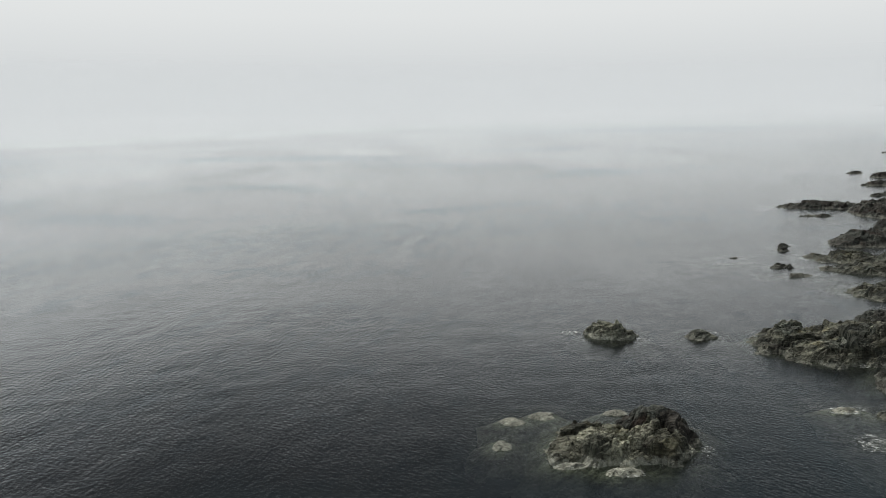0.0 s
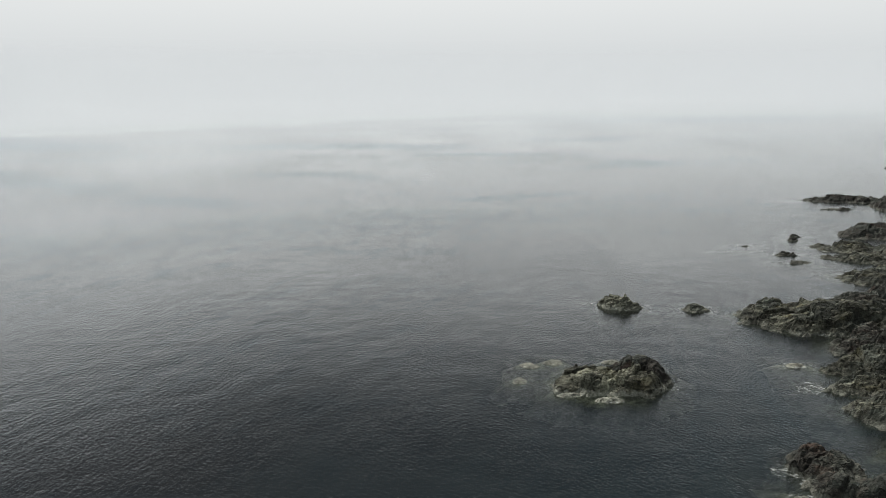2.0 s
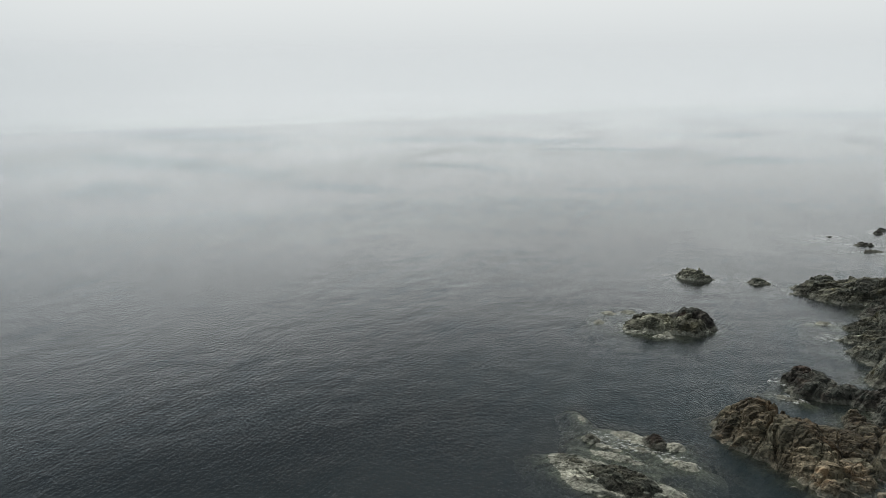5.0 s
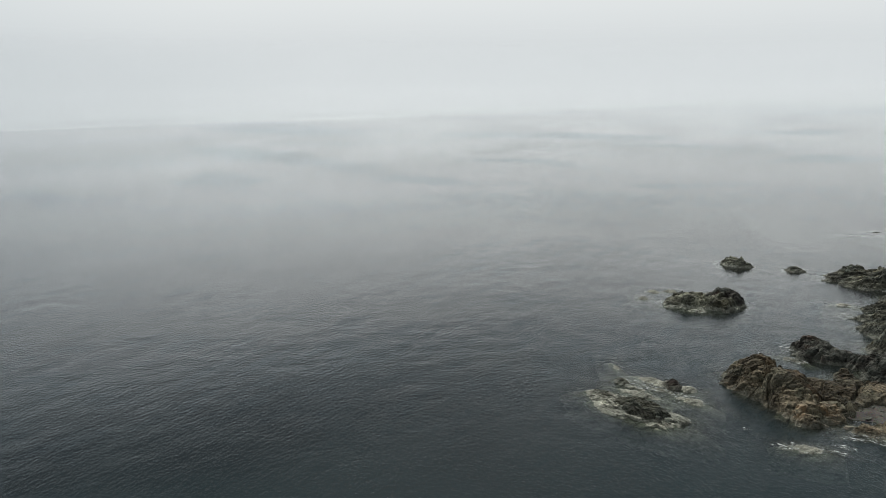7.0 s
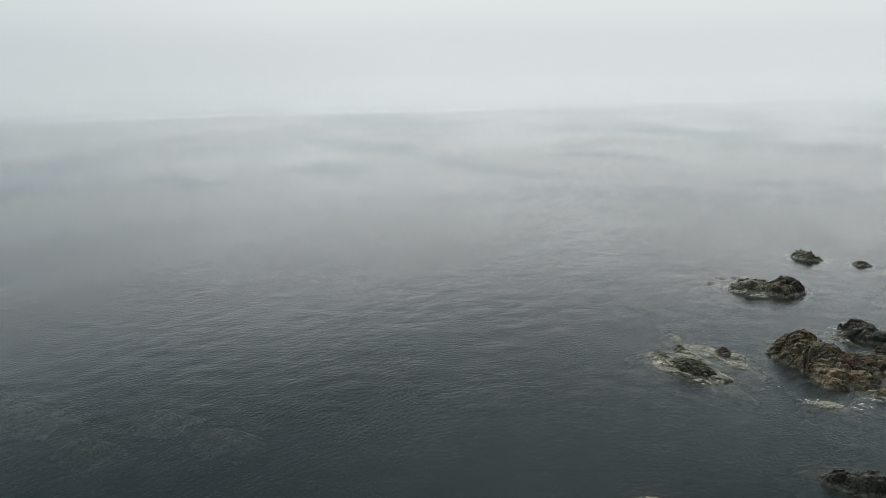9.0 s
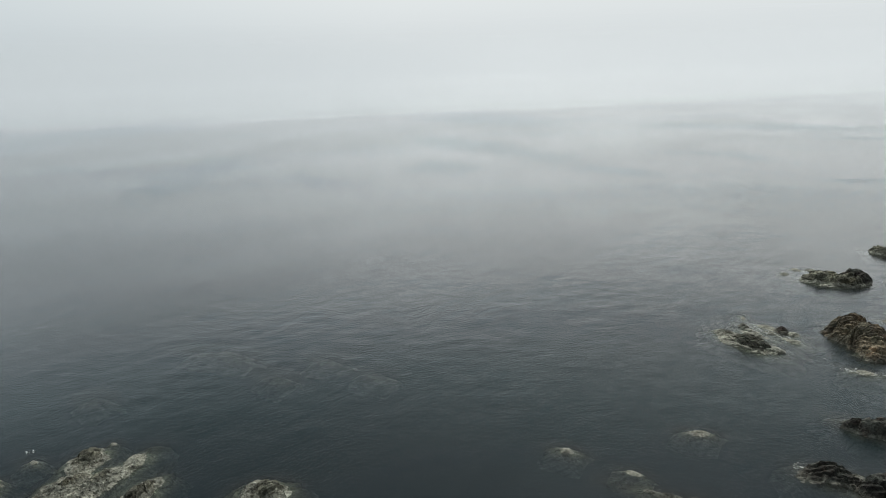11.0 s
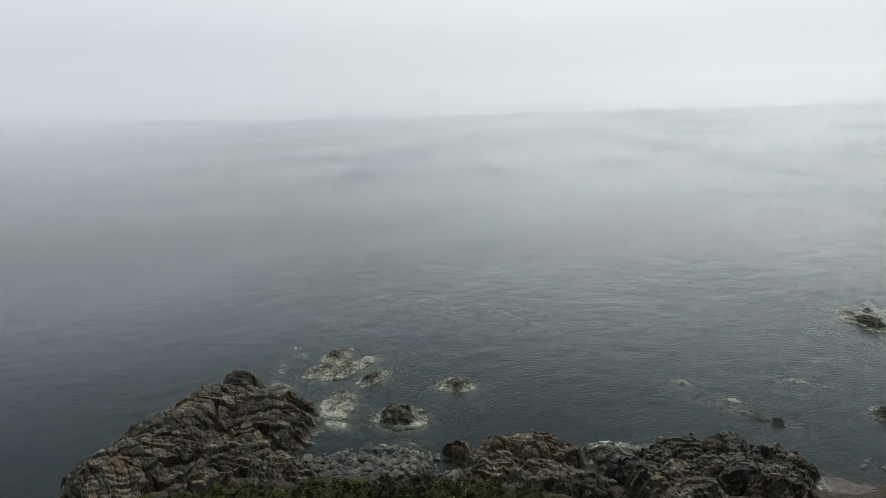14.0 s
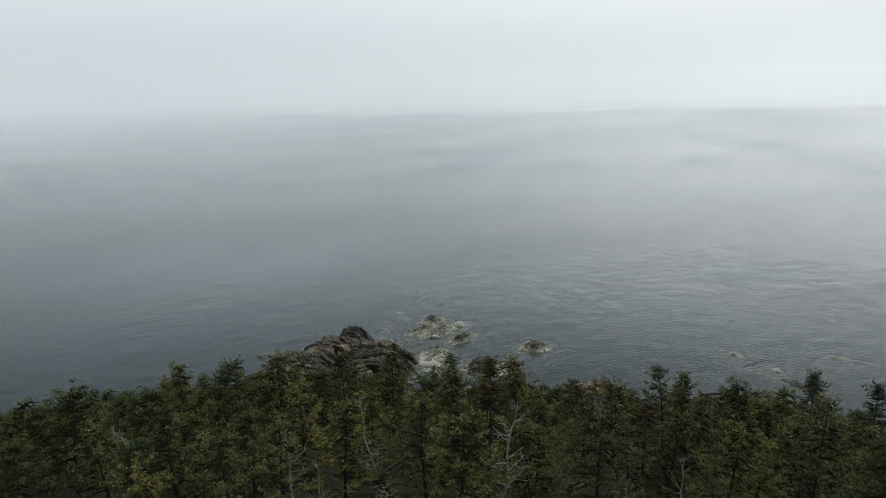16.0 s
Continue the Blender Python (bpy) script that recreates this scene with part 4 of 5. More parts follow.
def sea():
    x, y = np.meshgrid(graded(-60, 50, 0.75, growth=1.055), graded(-95, 100, 0.75, growth=1.055), indexing="ij")
    fade = np.clip(1.2 - np.hypot(x + 5, y - 10) / 190, 0, 1)
    waves = 0.012 * fbm(x * 0.5 + y * 0.16, y * 0.75 - x * 0.3, 21, 3) * fade
    me = grid_mesh("water", x, y, waves, np.ones(x.shape, bool))
    bottom = land_height(x, y)
    for q in FEET:
        near = (np.abs(x - q[0]) < max(q[2:4]) + 4) & (np.abs(y - q[1]) < max(q[2:4]) + 4)
        bottom[near] = np.maximum(bottom[near], np.minimum(lobe(x[near], y[near], *q), q[5]))
    shallow = np.exp(np.minimum(bottom + 0.05, 0) / 0.5)
    wx, wy = x + 14 * fbm(x * 0.016, y * 0.016, 31, 4), y + 14 * fbm(x * 0.016 + 50, y * 0.016, 33, 4)
    wind = 0.5 + 0.9 * fbm(wx * 0.010 + wy * 0.006, wy * 0.022 - wx * 0.012, 35, 4)
    wind = np.clip(0.35 * wind, 0, 1)
    for cx, cy, a, b, turn in RUFFLED:
        t = radians(turn)
        u, v = (wx - cx) * math.cos(t) + (wy - cy) * math.sin(t), -(wx - cx) * math.sin(t) + (wy - cy) * math.cos(t)
        wind = np.maximum(wind, 0.75 * np.clip(1.5 - 1.1 * np.hypot(u / a, v / b), 0, 1))
    for key, value in (("shallow", shallow), ("slick", 1 - wind)):
        me.attributes.new(key, "FLOAT", "POINT").data.foreach_set("value", value.ravel().astype(np.float32))
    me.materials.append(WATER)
    smooth_mesh(me)
    tagged(new("water", me), "calm grey sea with fine ripples under fog", "sea", kind="structure")


sea()


# ---- foam on the water ----
def foam_patch(cx, cy, a, b, turn, seed):
    n = 40
    t = radians(turn)
    bm = bmesh.new()
    ring = []
    for i in range(n):
        k = 2 * math.pi * i / n
        r = 0.75 + 0.35 * noise.noise((math.cos(k) * 1.7 + seed, math.sin(k) * 1.7, seed * 0.37)) + 0.25 * noise.noise((math.cos(k) * 5 + seed, math.sin(k) * 5, 3.1))
        u, v = a * r * math.cos(k), b * r * math.sin(k)
        ring.append(bm.verts.new((u * math.cos(t) - v * math.sin(t), u * math.sin(t) + v * math.cos(t), 0)))
    mid = bm.verts.new((0, 0, 0.03))
    for i in range(n):
        bm.faces.new((mid, ring[i], ring[(i + 1) % n]))
    me = bpy.data.meshes.new("foam_patch")
    bm.to_mesh(me)
    bm.free()
    me.materials.append(FOAM)
    ob = new("foam_patch", me)
    ob.location = (cx, cy, 0.075)
    ob.visible_shadow = False
    return tagged(ob, "lacy white foam drifting on the sea", "foam", "foam on the sea", "stuff")


for k, (cx, cy, a, b, turn) in enumerate((
        (18.0, 46.6, 1.5, 0.7, -10), (13.6, 21.0, 1.1, 0.5, 10), (17.4, 19.8, 1.2, 0.5, 0), (22.9, 22.6, 0.5, 0.9, -20), (24.4, 44.4, 0.5, 0.6, 0), (36, 40.4, 2.4, 0.7, -30), (34.3, 28.3, 1.6, 1.1, 0), (33.4, 23.4, 1.5, 1.6, 20),
        (26.6, 9.4, 1.2, 1.7, 20), (27.0, 6.2, 1.8, 1.0, -30), (13.4, -5.0, 3.0, 1.4, -25), (17.4, -6.8, 2.0, 0.9, -20), (26.2, -13.4, 1.8, 1.0, 0), (29.3, -12.2, 1.2, 0.6, 0),
        (22.1, -11.4, 0.7, 0.3, 0), (6.5, -46.6, 1.0, 0.6, 0), (15.4, -36.9, 1.3, 0.7, 20), (24.9, -13.6, 1.5, 0.8, -10), (28.6, -13.4, 0.9, 0.5, 0), (31, -10, 2.2, 1.2, 0), (-35.8, -74.6, 0.8, 0.5, 0),
        (9.8, -64.8, 2.6, 0.9, 45), (14.0, -59.6, 2.6, 0.8, 40), (27.2, -57.0, 1.8, 1.3, 0), (24.8, -38.2, 1.0, 1.4, 0), (31.0, 46.0, 1.0, 0.4, 0), (56.5, 77, 1.5, 2.0, 0), (39.5, 37.5, 2.0, 0.7, -40))):
    foam_patch(cx, cy, a, b, turn, k + 1)


# ---- trees ----
def tube(verts, faces, path, radii, sides=5):
    """Adds a tapered tube along a path."""
    start = len(verts)
    for p, r in zip(path, radii):
        for i in range(sides):
            k = 2 * math.pi * i / sides
            verts.append((p[0] + r * math.cos(k), p[1] + r * math.sin(k), p[2]) if abs(path[-1][2] - path[0][2]) > 0.7 * math.dist(path[-1], path[0])
                         else (p[0] + r * math.cos(k) * 0.3, p[1] + r * math.cos(k) * 0.3, p[2] + r * math.sin(k)))
    for j in range(len(path) - 1):
        for i in range(sides):
            a, b = start + j * sides + i, start + j * sides + (i + 1) % sides
            faces.append((a, b, b + sides, a + sides))


def mesh_of(name, verts, faces, mat):
    me = bpy.data.meshes.new(name)
    me.from_pydata(verts, [], faces)
    me.materials.append(mat)
    return me


def spruce(height, spread, seed, density=1.0, needles=NEEDLES, bare=0.0, name="spruce_tree", tuft=7, leaf=1.0):
    """A wind-shaped spruce: trunk, tiers of limbs that droop and turn up at the ends, tufts of needled twigs along them, and dead twigs round the trunk."""
    r = random.Random(seed)
    wood_v, wood_f, leaf_v, leaf_f, limb_v, limb_f, tip_light = [], [], [], [], [], [], []
    lean = (r.uniform(-0.06, 0.06), r.uniform(-0.06, 0.06))
    spine = [(lean[0] * z + 0.04 * math.sin(z * 1.3 + seed), lean[1] * z, z) for z in (height * i / 7 for i in range(8))]
    tube(wood_v, wood_f, spine, [0.075 * (height / 5) * (1 - i / 7.4) + 0.006 for i in range(8)], 5)

    def blade(p, d, size, w, tip_lit):
        side = d.cross(Vector((r.uniform(-1, 1), r.uniform(-1, 1), r.uniform(-1, 1))))
        if side.length < 1e-3:
            return
        side = side.normalized() * w
        n = len(leaf_v)
        leaf_v.extend((p - side, p + d * size, p + side))
        leaf_f.append((n, n + 1, n + 2))
        tip_light.extend((tip_lit * 0.7, tip_lit, tip_lit * 0.7))

    def clump(p, size, out, tip_lit):
        """A tuft of short needled twigs that fans outwards and up from a dense heart."""
        n, heart = len(leaf_v), size * 0.5
        for ax, ay, az in ((1, 0, 0), (0, 1, 0), (-1, 0, 0), (0, -1, 0), (0, 0, 0.6), (0, 0, -0.5)):
            k = heart * r.uniform(0.7, 1.25)
            leaf_v.append(p + Vector((ax * k + r.uniform(-0.2, 0.2) * heart, ay * k + r.uniform(-0.2, 0.2) * heart, az * k)))
        leaf_f.extend((n + a, n + (a + 1) % 4, n + 4) for a in range(4))
        leaf_f.extend((n + (a + 1) % 4, n + a, n + 5) for a in range(4))
        # heart dark, its top lighter: shade inside the crown put into the colour
        tip_light.extend((0.1, 0.1, 0.1, 0.1, 0.25 * tip_lit, 0))
        for k in range(max(5, int(tuft * density * (size / 0.2) ** 1.5))):
            way = Vector((r.gauss(0, 1) + out.x * 0.8, r.gauss(0, 1) + out.y * 0.8, r.gauss(0.45, 0.7))).normalized()
            far = size * r.uniform(0.45, 1.0)
            at = p + Vector((way.x * far, way.y * far, way.z * far * 0.7))
            # twigs that point up take the lighter colour, as if lit from above
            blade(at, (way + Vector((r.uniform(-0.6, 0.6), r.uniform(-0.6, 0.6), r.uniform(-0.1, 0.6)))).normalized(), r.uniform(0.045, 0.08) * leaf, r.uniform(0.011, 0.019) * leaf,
                  min(1.0, tip_lit * (0.45 + 0.4 * way.z + 0.25 * far / size) * r.uniform(0.8, 1.15)))

    z = height * r.uniform(0.06, 0.12)
    while z < height * 0.97:
        f = z / height
        count = r.choice((3, 4, 4, 5)) if f < 0.85 else 4
        turn = r.uniform(0, 6.3)
        tier = r.uniform(0.72, 1.15)
        for c in range(count):
            turn += 6.283 / count + r.uniform(-0.35, 0.35)
            dx, dy = math.cos(turn), math.sin(turn)
            shape = (1 - f) ** 0.70 * (0.85 + 0.15 * min(1, f / 0.2))
            lump = 1.0 + 0.75 * noise.noise((dx * 1.2 + seed * 3.1, dy * 1.2, f * 2.6 + seed))
            length = max(0.10, spread * shape * lump * tier * r.uniform(0.65, 1.2) + 0.05)
            rise = r.uniform(-0.15, 0.25) + 0.8 * f * f
            start = Vector((lean[0] * z, lean[1] * z, z + r.uniform(-0.1, 0.1)))

            def along(s):
                bend = 0.10 * math.sin(turn * 3 + s * 2)
                return start + Vector(((dx - dy * bend) * length * s, (dy + dx * bend) * length * s, length * (rise * s - 0.22 * s + 0.34 * s * s * s)))

            tube(limb_v, limb_f, [along(0), along(1)] if leaf > 1.2 else [along(0), along(0.55), along(1)], [0.018, 0.003] if leaf > 1.2 else [0.018, 0.010, 0.003], 3)
            for _ in range(2):
                p, e, n = along(r.uniform(0.1, 0.45)), r.uniform(-0.4, 0.4), len(limb_v)
                limb_v.extend(((p.x, p.y, p.z + 0.04), (p.x + dx * 0.26 - dy * e, p.y + dy * 0.26 + dx * e, p.z - r.uniform(0, 0.2)), (p.x, p.y, p.z - 0.04)))
                limb_f.append((n, n + 1, n + 2))
            if r.random() < bare:
                continue
            s, hand = r.uniform(0.25, 0.4), r.choice((-1, 1))
            while s < 1.0:
                side = hand * r.uniform(0.05, 0.34) * length * (1.15 - s)
                p = along(s) + Vector((-dy * side, dx * side, r.uniform(-0.05, 0.09)))
                clump(p, r.uniform(0.12, 0.21) * (0.75 + 0.35 * length) * (1.0 if leaf < 1.2 else 1.25), Vector((dx, dy, 0)), 0.25 + 0.75 * s ** 2)
                hand = -hand
                s += 0.15 * (1.0 if leaf < 1.2 else 1.35) * r.uniform(0.7, 1.3) / max(0.45, length)
            clump(along(1.0), 0.10 + 0.05 * length, Vector((dx, dy, 0.2)), 1.0)
        z += (0.22 + 0.20 * (1 - f)) * (height / 4.6) ** 0.5 * r.uniform(0.7, 1.35)
    for k in range(5):
        clump(Vector(spine[-1]) - Vector((0, 0, 0.11 * k - 0.04)), 0.06 + 0.025 * k, Vector((0, 0, 1)), 0.8)
    base = new(name)
    part("trunk", mesh_of("trunk", wood_v, wood_f, BARK), BARK, base)
    tagged(part("branchwork", mesh_of("branchwork", limb_v, limb_f, BARK), BARK, base), kind="stuff")
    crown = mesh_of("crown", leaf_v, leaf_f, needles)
    crown.attributes.new("tip_light", "FLOAT", "POINT").data.foreach_set("value", tip_light)
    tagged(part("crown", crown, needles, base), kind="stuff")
    return base


def dead_tree(height, seed):
    r = random.Random(seed)
    v, f = [], []
    lx, ly = r.uniform(-0.15, 0.15), r.uniform(-0.15, 0.15)

    def stem(z):
        return lx * z + 0.07 * math.sin(z * 1.9 + seed) + 0.03 * math.sin(z * 5.3), ly * z + 0.06 * math.sin(z * 2.7 + seed), z

    tube(v, f, [stem(height * i / 8) for i in range(9)], [0.062 * (1 - i / 8.5) + 0.005 for i in range(9)], 6)
    base = new("dead_tree")
    part("trunk", mesh_of("trunk", v, f, DEADWOOD), DEADWOOD, base)
    turn = r.uniform(0, 6)
    for i in range(24):
        bv, bf = [], []
        z = height * r.uniform(0.2, 0.97)
        turn += 2.4 + r.uniform(-0.4, 0.4)
        length = (1 - z / height) * 1.35 * r.uniform(0.4, 1.2) + 0.2
        dx, dy = math.cos(turn), math.sin(turn)
        x0, y0, _ = stem(z)
        up = r.uniform(-0.2, 0.35)
        pts = [(x0 + dx * length * s, y0 + dy * length * s, z + length * (up * s + 0.3 * s * s) + 0.04 * math.sin(s * 7 + i)) for s in (0, 0.35, 0.7, 1)]
        tube(bv, bf, pts, [0.028, 0.020, 0.013, 0.005], 3)
        for k in range(4):
            s = r.uniform(0.3, 0.95)
            p = tuple(pts[0][j] * (1 - s) + pts[3][j] * s for j in range(3))
            e = r.choice((-1, 1)) * length * r.uniform(0.12, 0.4)
            tube(bv, bf, [p, (p[0] - dy * e + dx * 0.1, p[1] + dx * e + dy * 0.1, p[2] + r.uniform(-0.05, 0.25))], [0.014, 0.005], 3)
        part("branch", mesh_of("branch", bv, bf, DEADWOOD), DEADWOOD, base)
    return base


SIZES = ((4.8, 1.85, NEEDLES), (4.2, 2.05, NEEDLES), (5.6, 1.7, NEEDLES), (3.7, 1.9, NEEDLES), (4.6, 1.65, OLIVE_NEEDLES), (3.0, 1.75, NEEDLES), (4.3, 1.5, DRY_NEEDLES), (4.4, 2.0, OLIVE_NEEDLES))
LOOKS = ("dense dark green spruce on the bluff", "broad dark green spruce on the bluff", "tall dark green spruce on the bluff", "short dense green spruce on the bluff", "thin yellow-green spruce with bare limbs showing",
         "small bushy spruce near the edge of the bluff", "browned half-dead spruce among green ones", "olive-green bushy spruce on the bluff")


def model(k, far):
    """A spruce model: finely tufted, or coarser for trees farther down the bluff."""
    height, spread, needles = SIZES[k]
    density, bare = {4: (0.65, 0.2), 6: (0.5, 0.4)}.get(k, (1.0, 0.0))
    m = spruce(height, spread, k + 1, density, needles, bare, "spruce_tree", 8 if far else 26, 1.65 if far else 1.1)
    return tagged(m, LOOKS[k], "tree", "spruces on the bluff")


NEAR = [model(k, False) for k in range(8)]
FAR = [model(k, True) for k in range(8)]
SCRUB = [spruce(1.5, 0.95, 11, 0.5, NEEDLES, 0, "spruce_shrub", 5, 1.3), spruce(1.9, 0.9, 12, 0.5, NEEDLES, 0, "spruce_shrub", 5, 1.3)]
for m in SCRUB:
    tagged(m, "low wind-clipped spruce shrub above the rocks", "shrub", "shrubs below the spruces")
SNAGS = [dead_tree(4.7, 21), dead_tree(4.4, 22), dead_tree(3.9, 23)]
for m in SNAGS:
    tagged(m, "bare bleached dead tree among spruces", "dead tree", "dead trees on the bluff")


def plant(models, k, x, y, z, s, r, used):
    m = Matrix.Translation((x, y, z)) @ pose(0, 0, 0, r.uniform(-4, 4), r.uniform(-4, 4), r.uniform(0, 360)) @ Matrix.Scale(s, 4)
    if (models[k], 0) in used:
        t = copy_thing(models[k], m)
    else:
        t = models[k]
        used.add((t, 0))
    t.matrix_basis = m


# dead trees: place, model, height
DEAD = [(47.3, -116.5, 0, 4.7), (42.6, -118.1, 1, 4.4), (42.9, -121.5, 2, 3.5), (51.0, -112.0, 1, 3.4), (40.5, -125.5, 2, 3.4), (50.0, -113.6, 2, 2.6), (47.6, -120.0, 2, 3.0), (45.6, -121.9, 1, 2.8), (45.4, -109.2, 2, 4.0)]

# spruces that stand above the rest: place, model, height
TALL = [(38.5, -127.5, 1, 4.5), (35.5, -123.1, 0, 4.6), (32.0, -119.8, 7, 4.6), (31.2, -117.8, 1, 4.5), (29.5, -113.6, 0, 4.6), (31.7, -111.9, 0, 5.1), (32.7, -108.9, 2, 4.9), (37.0, -109.8, 0, 5.1), (35.7, -106.8, 7, 4.7),
        (42.2, -106.1, 1, 4.5), (44.65, -105.45, 2, 5.3), (42.1, -101.3, 0, 4.5), (44.7, -100.3, 1, 4.5), (45.3, -95.7, 0, 4.8), (46.4, -91.9, 0, 4.6),
        (45.9, -124.2, 7, 4.1), (42.1, -119.4, 4, 4.2), (43.0, -116.6, 7, 4.4), (43.1, -111.4, 7, 3.9), (50.9, -110.4, 7, 4.4), (53.0, -109.5, 4, 4.0), (54.1, -108.0, 7, 4.2), (48.1, -111.5, 4, 3.9), (43.7, -122.3, 4, 3.8), (46.0, -126.4, 7, 3.7)]
# height of the wind-clipped canopy by distance inland, from south to north along the shore
INLAND = (8, 14, 20, 28, 36, 45, 60)
CANOPY = ((-124, (3.0, 3.2, 2.2, 2.1, 2.6, 3.7, 5.4)), (-114, (2.6, 1.7, 1.7, 1.6, 2.9, 4.9, 6.0)), (-109, (0.9, 0.9, 0.9, 1.9, 4.3, 4.7, 5.8)), (-104, (0.3, 0.6, 1.0, 3.0, 3.6, 5.0, 5.6)),
          (-94, (1.1, 2.6, 2.7, 1.9, 4.1, 5.0, 5.6)), (-89, (1.6, 2.6, 1.6, 1.9, 4.5, 5.1, 5.6)), (-84, (1.4, 1.0, 0.9, 3.0, 4.4, 5.1, 5.6)), (-79, (0.55, 0.75, 0.9, 3.4, 4.4, 5.1, 5.6)), (-71, (0.5, 0.8, 1.4, 3.4, 4.4, 5.1, 5.6)))


def canopy(y, d):
    return float(np.interp(y, [row[0] for row in CANOPY], [np.interp(d, INLAND, row[1]) for row in CANOPY]))



def wood():
    r = random.Random(5)
    spots, low = [], []
    for i in range(110):
        for j in range(130):
            x, y = 0 + i * 0.9, -165 + j * 0.9
            ahead, aside = -(x - 62) * 0.847 + (y + 128) * 0.531, (x - 62) * 0.531 + (y + 128) * 0.847
            # the stretch of bluff below the end of the path
            if not (13 < ahead < 66 and abs(aside) < 4 + 0.64 * ahead):
                continue
            if i % 3 == 0 and j % 3 == 0:
                spots.append((x + r.uniform(-0.9, 0.9), y + r.uniform(-0.9, 0.9)))
            if i % 2 == 0 and j % 2 == 0:
                low.append((x + r.uniform(-0.7, 0.7), y + r.uniform(-0.7, 0.7)))
    used, counts = set(), [0, 0]
    for n, found in enumerate((spots, low)):
        xs, ys = np.array(found).T
        for (x, y), d, z in zip(found, inland(xs, ys), land_height(xs, ys)):
            open_ground = any(math.hypot(x - a, y - b) < 0.9 or math.hypot(x - a - 1.7, y - b + 1.2) < 1.2 or math.hypot(x - a - 3.2, y - b + 2.3) < 1.0 for a, b, _, _ in DEAD)
            if n == 0 and (open_ground or any(math.hypot(x - a, y - b) < 1.3 for a, b, _, _ in TALL)):
                continue
            edge = 8.5 + 2.0 * noise.noise((x * 0.15, y * 0.15, 0))
            top = canopy(y, d) if d > edge else 0.0
            aim = top * r.uniform(0.6, 1.0)
            if n == 0 and top > 2.2 and aim > 1.7 and r.random() > 0.12 and counts[0] < 280:
                fits = [k for k in (0, 0, 1, 1, 2, 3, 3, 4, 5, 5, 6, 7, 7) if 0.72 < aim / SIZES[k][0] < 1.22] or [5]
                k = r.choice(fits)
                ahead = -(x - 62) * 0.847 + (y + 128) * 0.531
                plant(NEAR if ahead < 31 else FAR, k, x, y, float(z) - 0.2, aim / SIZES[k][0], r, used)
                counts[0] += 1
            elif n == 1 and open_ground and top > 2.2:
                plant(SCRUB, r.choice((0, 1)), x, y, float(z) - 0.12, r.uniform(0.45, 0.75), r, used)
            elif n == 1 and 0.55 < top < 3.0 and counts[1] < 265:
                plant(SCRUB, r.choice((0, 1)), x, y, float(z) - 0.12, max(aim, 0.5 * top + 0.2) / 1.7, r, used)
                counts[1] += 1
    for (x, y, k, tall), z in zip(TALL, land_height(np.array([a[0] for a in TALL]), np.array([a[1] for a in TALL]))):
        plant(NEAR if k == 2 or -(x - 62) * 0.847 + (y + 128) * 0.531 < 31 else FAR, k, x, y, float(z) - 0.15, tall / SIZES[k][0], r, used)
    for (x, y, k, tall), z in zip(DEAD, land_height(np.array([a[0] for a in DEAD]), np.array([a[1] for a in DEAD]))):
        plant(SNAGS, k, x, y, float(z) - 0.2, tall / (4.7, 4.4, 3.9)[k], r, used)
    for m in (*NEAR, *FAR, *SCRUB, *SNAGS):
        if (m, 0) not in used:
            for o in (*m.children_recursive, m):
                bpy.data.objects.remove(o)
    return counts


wood()


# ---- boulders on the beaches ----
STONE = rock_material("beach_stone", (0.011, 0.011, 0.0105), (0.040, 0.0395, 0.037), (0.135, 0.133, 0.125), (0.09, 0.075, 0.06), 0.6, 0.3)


def stone(seed):
    """A split beach boulder: a body cut by a dozen flat faces."""
    r = random.Random(seed)
    planes = [(Vector((r.gauss(0, 1), r.gauss(0, 1), r.gauss(0, 0.8))).normalized(), r.uniform(0.62, 1.0)) for _ in range(15)]
    bm = bmesh.new()
    bmesh.ops.create_icosphere(bm, subdivisions=2, radius=1.0)
    for v in bm.verts:
        d = v.co.normalized()
        v.co = d * min([q / max(d.dot(p), 0.05) for p, q in planes] + [1.3])
        v.co.z *= 0.7
    me = bpy.data.meshes.new("boulder")
    bm.to_mesh(me)
    bm.free()
    me.materials.append(STONE)
    return me


def beach(spots):
    r = random.Random(9)
    kinds = [stone(k) for k in range(7)]
    laid = []
    for cx, cy, a, b, turn, count, low, high in spots:
        t = radians(turn)
        for _ in range(count):
            k, q = r.uniform(0, 2 * math.pi), math.sqrt(r.random())
            u, v = a * q * math.cos(k), b * q * math.sin(k)
            x, y = cx + u * math.cos(t) - v * math.sin(t), cy + u * math.sin(t) + v * math.cos(t)
            size = low + (high - low) * r.random() ** 2.2
            z = max(float(land_height(np.array([x]), np.array([y]))[0]), -0.2)
            m = Matrix.Translation((x, y, z + size * 0.3)) @ pose(0, 0, 0, r.uniform(-20, 20), r.uniform(-20, 20), r.uniform(0, 360)) @ Matrix.Diagonal((size * r.uniform(0.8, 1.4), size, size * r.uniform(0.7, 1.0), 1))
            laid.append((size, m, r.choice(kinds)))
    laid.sort(key=lambda q: -q[0])
    for size, m, me in laid[:290]:
        ob = new("boulder", me)
        ob.matrix_basis = m
        tagged(ob, "grey angular boulder on the stony beach", "boulder", "boulders on the beach")
    verts, faces = [], []
    for size, m, me in laid[290:]:
        n = len(verts)
        verts.extend(tuple(m @ v.co) for v in me.vertices)
        faces.extend(tuple(n + i for i in p.vertices) for p in me.polygons)
    tagged(new("shingle", mesh_of("shingle", verts, faces, STONE)), "small grey stones between the beach boulders", "stones", kind="stuff")


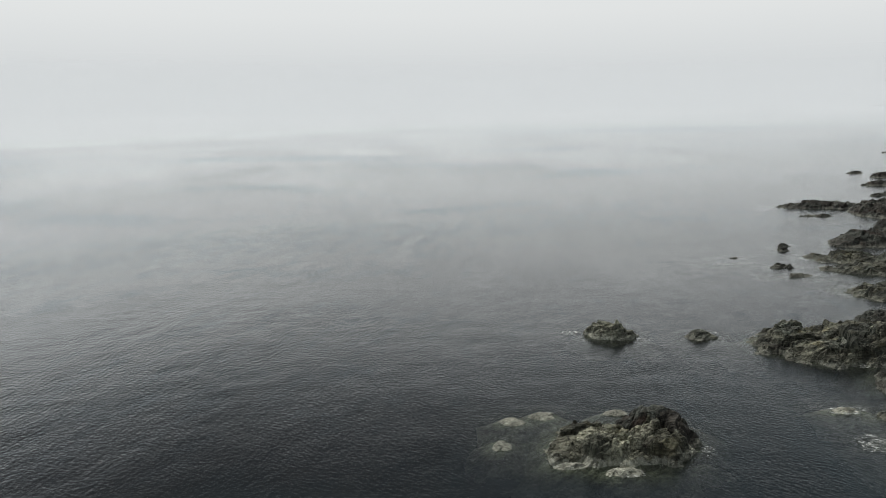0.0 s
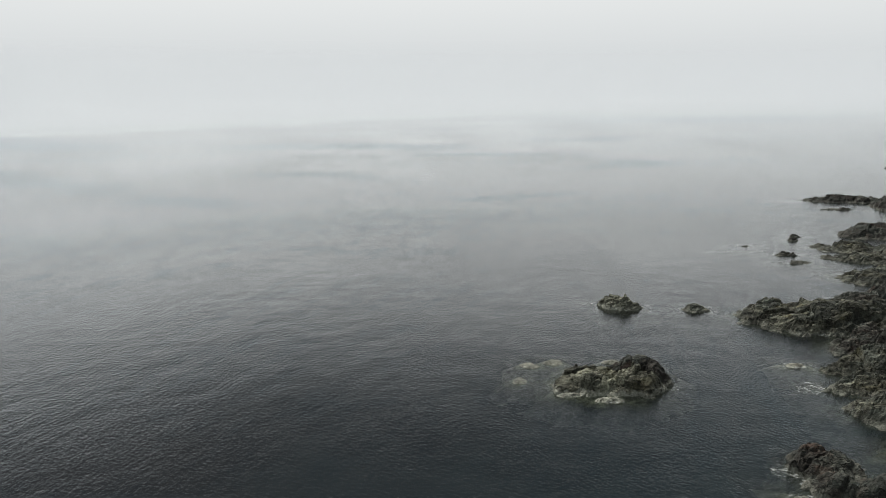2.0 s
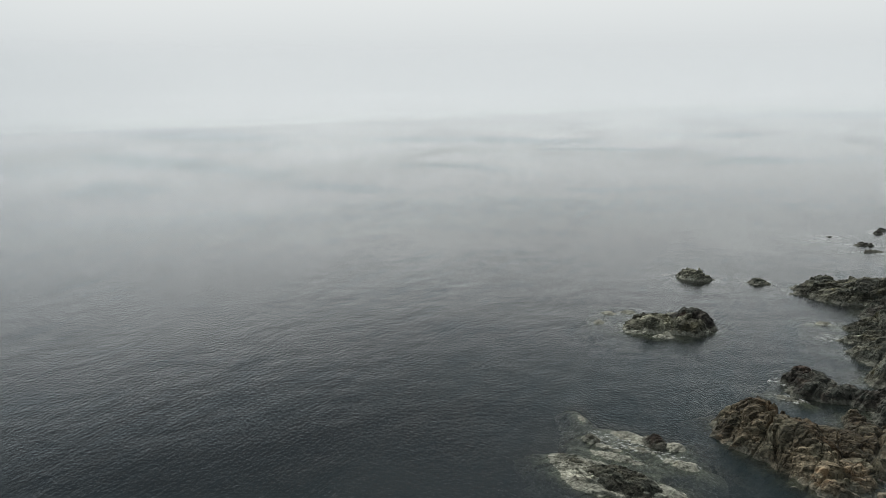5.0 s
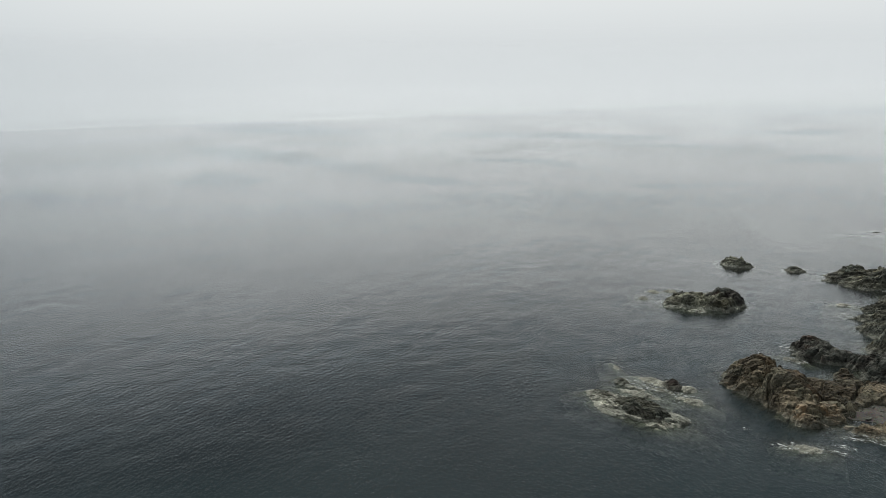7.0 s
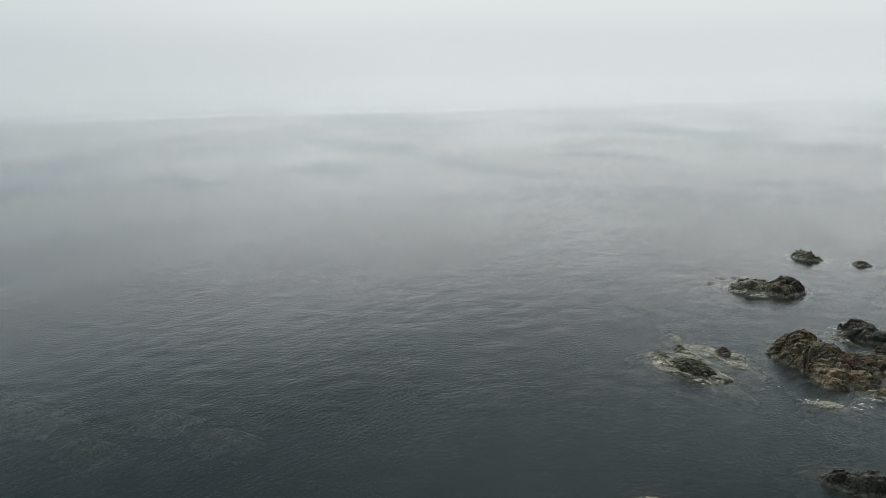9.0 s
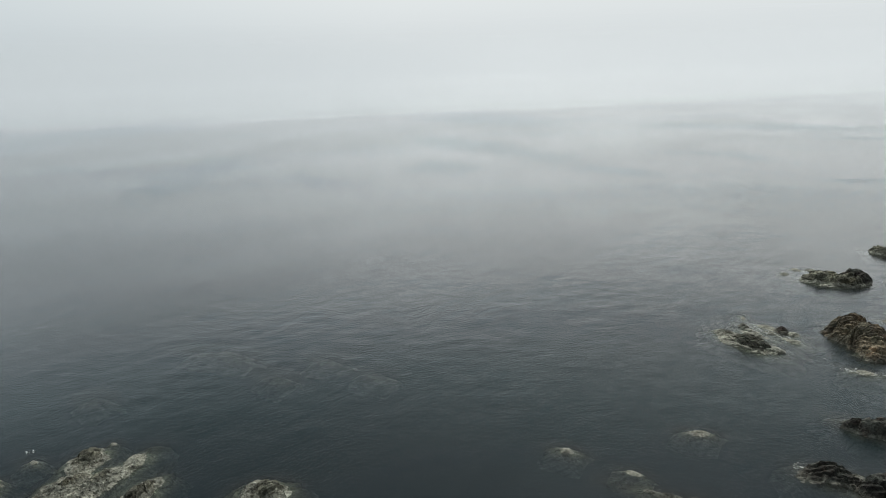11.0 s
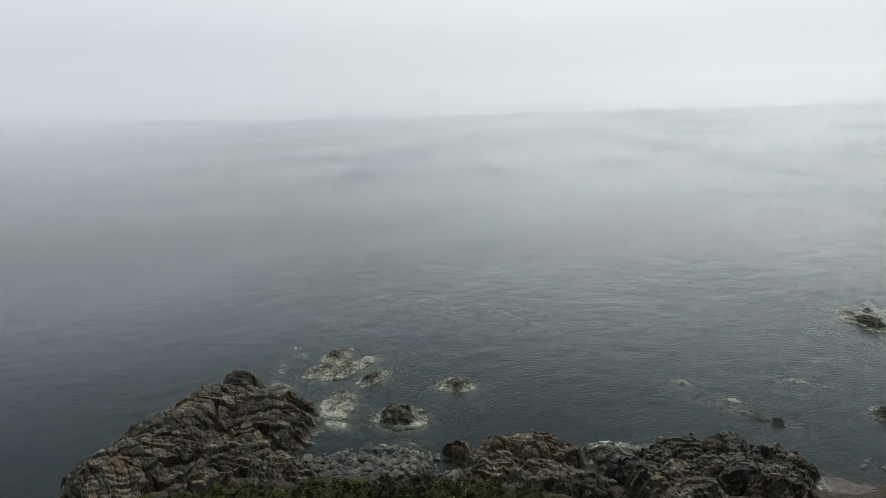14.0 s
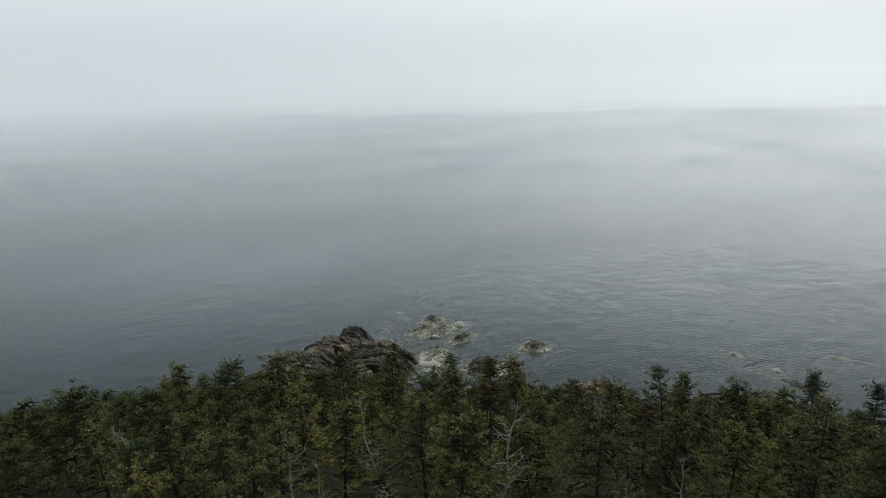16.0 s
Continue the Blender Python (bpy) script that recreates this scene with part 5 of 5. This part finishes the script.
beach([(-3.4, -86.8, 8.4, 3.4, 43, 430, 0.2, 0.68), (-4.4, -82.8, 6.2, 1.3, 43, 75, 0.25, 0.6), (1.5, -82.0, 4.0, 2.2, 42, 90, 0.2, 0.6), (12.5, -73.0, 3.6, 1.9, 50, 85, 0.2, 0.6), (21.5, -66.0, 4.5, 1.6, 45, 40, 0.2, 0.6), (28.8, -50.2, 1.2, 1.6, 0, 16, 0.2, 0.5),
       (26.5, -59.5, 2.0, 1.4, 40, 20, 0.2, 0.5), (32.0, -5.0, 2.6, 1.6, 0, 45, 0.15, 0.4)])


def gravel_beach():
    """A sheet of small grey pebbles on the floor of the cove."""
    m, n, l = material("beach_gravel")
    out = n.new("ShaderNodeOutputMaterial")
    b = node(n, "ShaderNodeBsdfPrincipled", Roughness=0.9)
    pebble = node(n, "ShaderNodeTexVoronoi", Scale=14.0)
    l.new(place(n, l), pebble.inputs["Vector"])
    grey = ramp(n, l, noise_tex(n, l, place(n, l), 0.9, 5, 0.6), [(0.35, (0.055, 0.050, 0.044)), (0.65, (0.14, 0.126, 0.11))])
    l.new(mixed(n, l, 0.6, grey, mixed(n, l, 1.0, grey, pebble.outputs["Color"], "MULTIPLY")), b.inputs["Base Color"])
    bump = node(n, "ShaderNodeBump", Strength=0.8, Distance=0.05)
    l.new(pebble.outputs["Distance"], bump.inputs["Height"])
    l.new(bump.outputs[0], b.inputs["Normal"])
    l.new(b.outputs[0], out.inputs["Surface"])
    for cx, cy, rx, ry in ((28.6, -56.8, 2.6, 2.2), (32.0, -4.6, 2.6, 2.0)):
        X, Y = np.meshgrid(np.arange(cx - rx, cx + rx, 0.2), np.arange(cy - ry, cy + ry, 0.2), indexing="ij")
        r = np.hypot((X - cx) / rx, (Y - cy) / ry) + 0.15 * fbm(X * 0.8, Y * 0.8, 61, 3)
        Z = np.maximum(land_height(X, Y), 0.02) + 0.10 * (1 - r) + 0.02 * fbm(X * 2, Y * 2, 63, 3)
        me = grid_mesh("gravel", X, Y, Z, r < 1)
        me.materials.append(m)
        smooth_mesh(me)
        tagged(new("gravel", me), "small grey pebbles covering a cove at the shore", "gravel", kind="stuff")


gravel_beach()
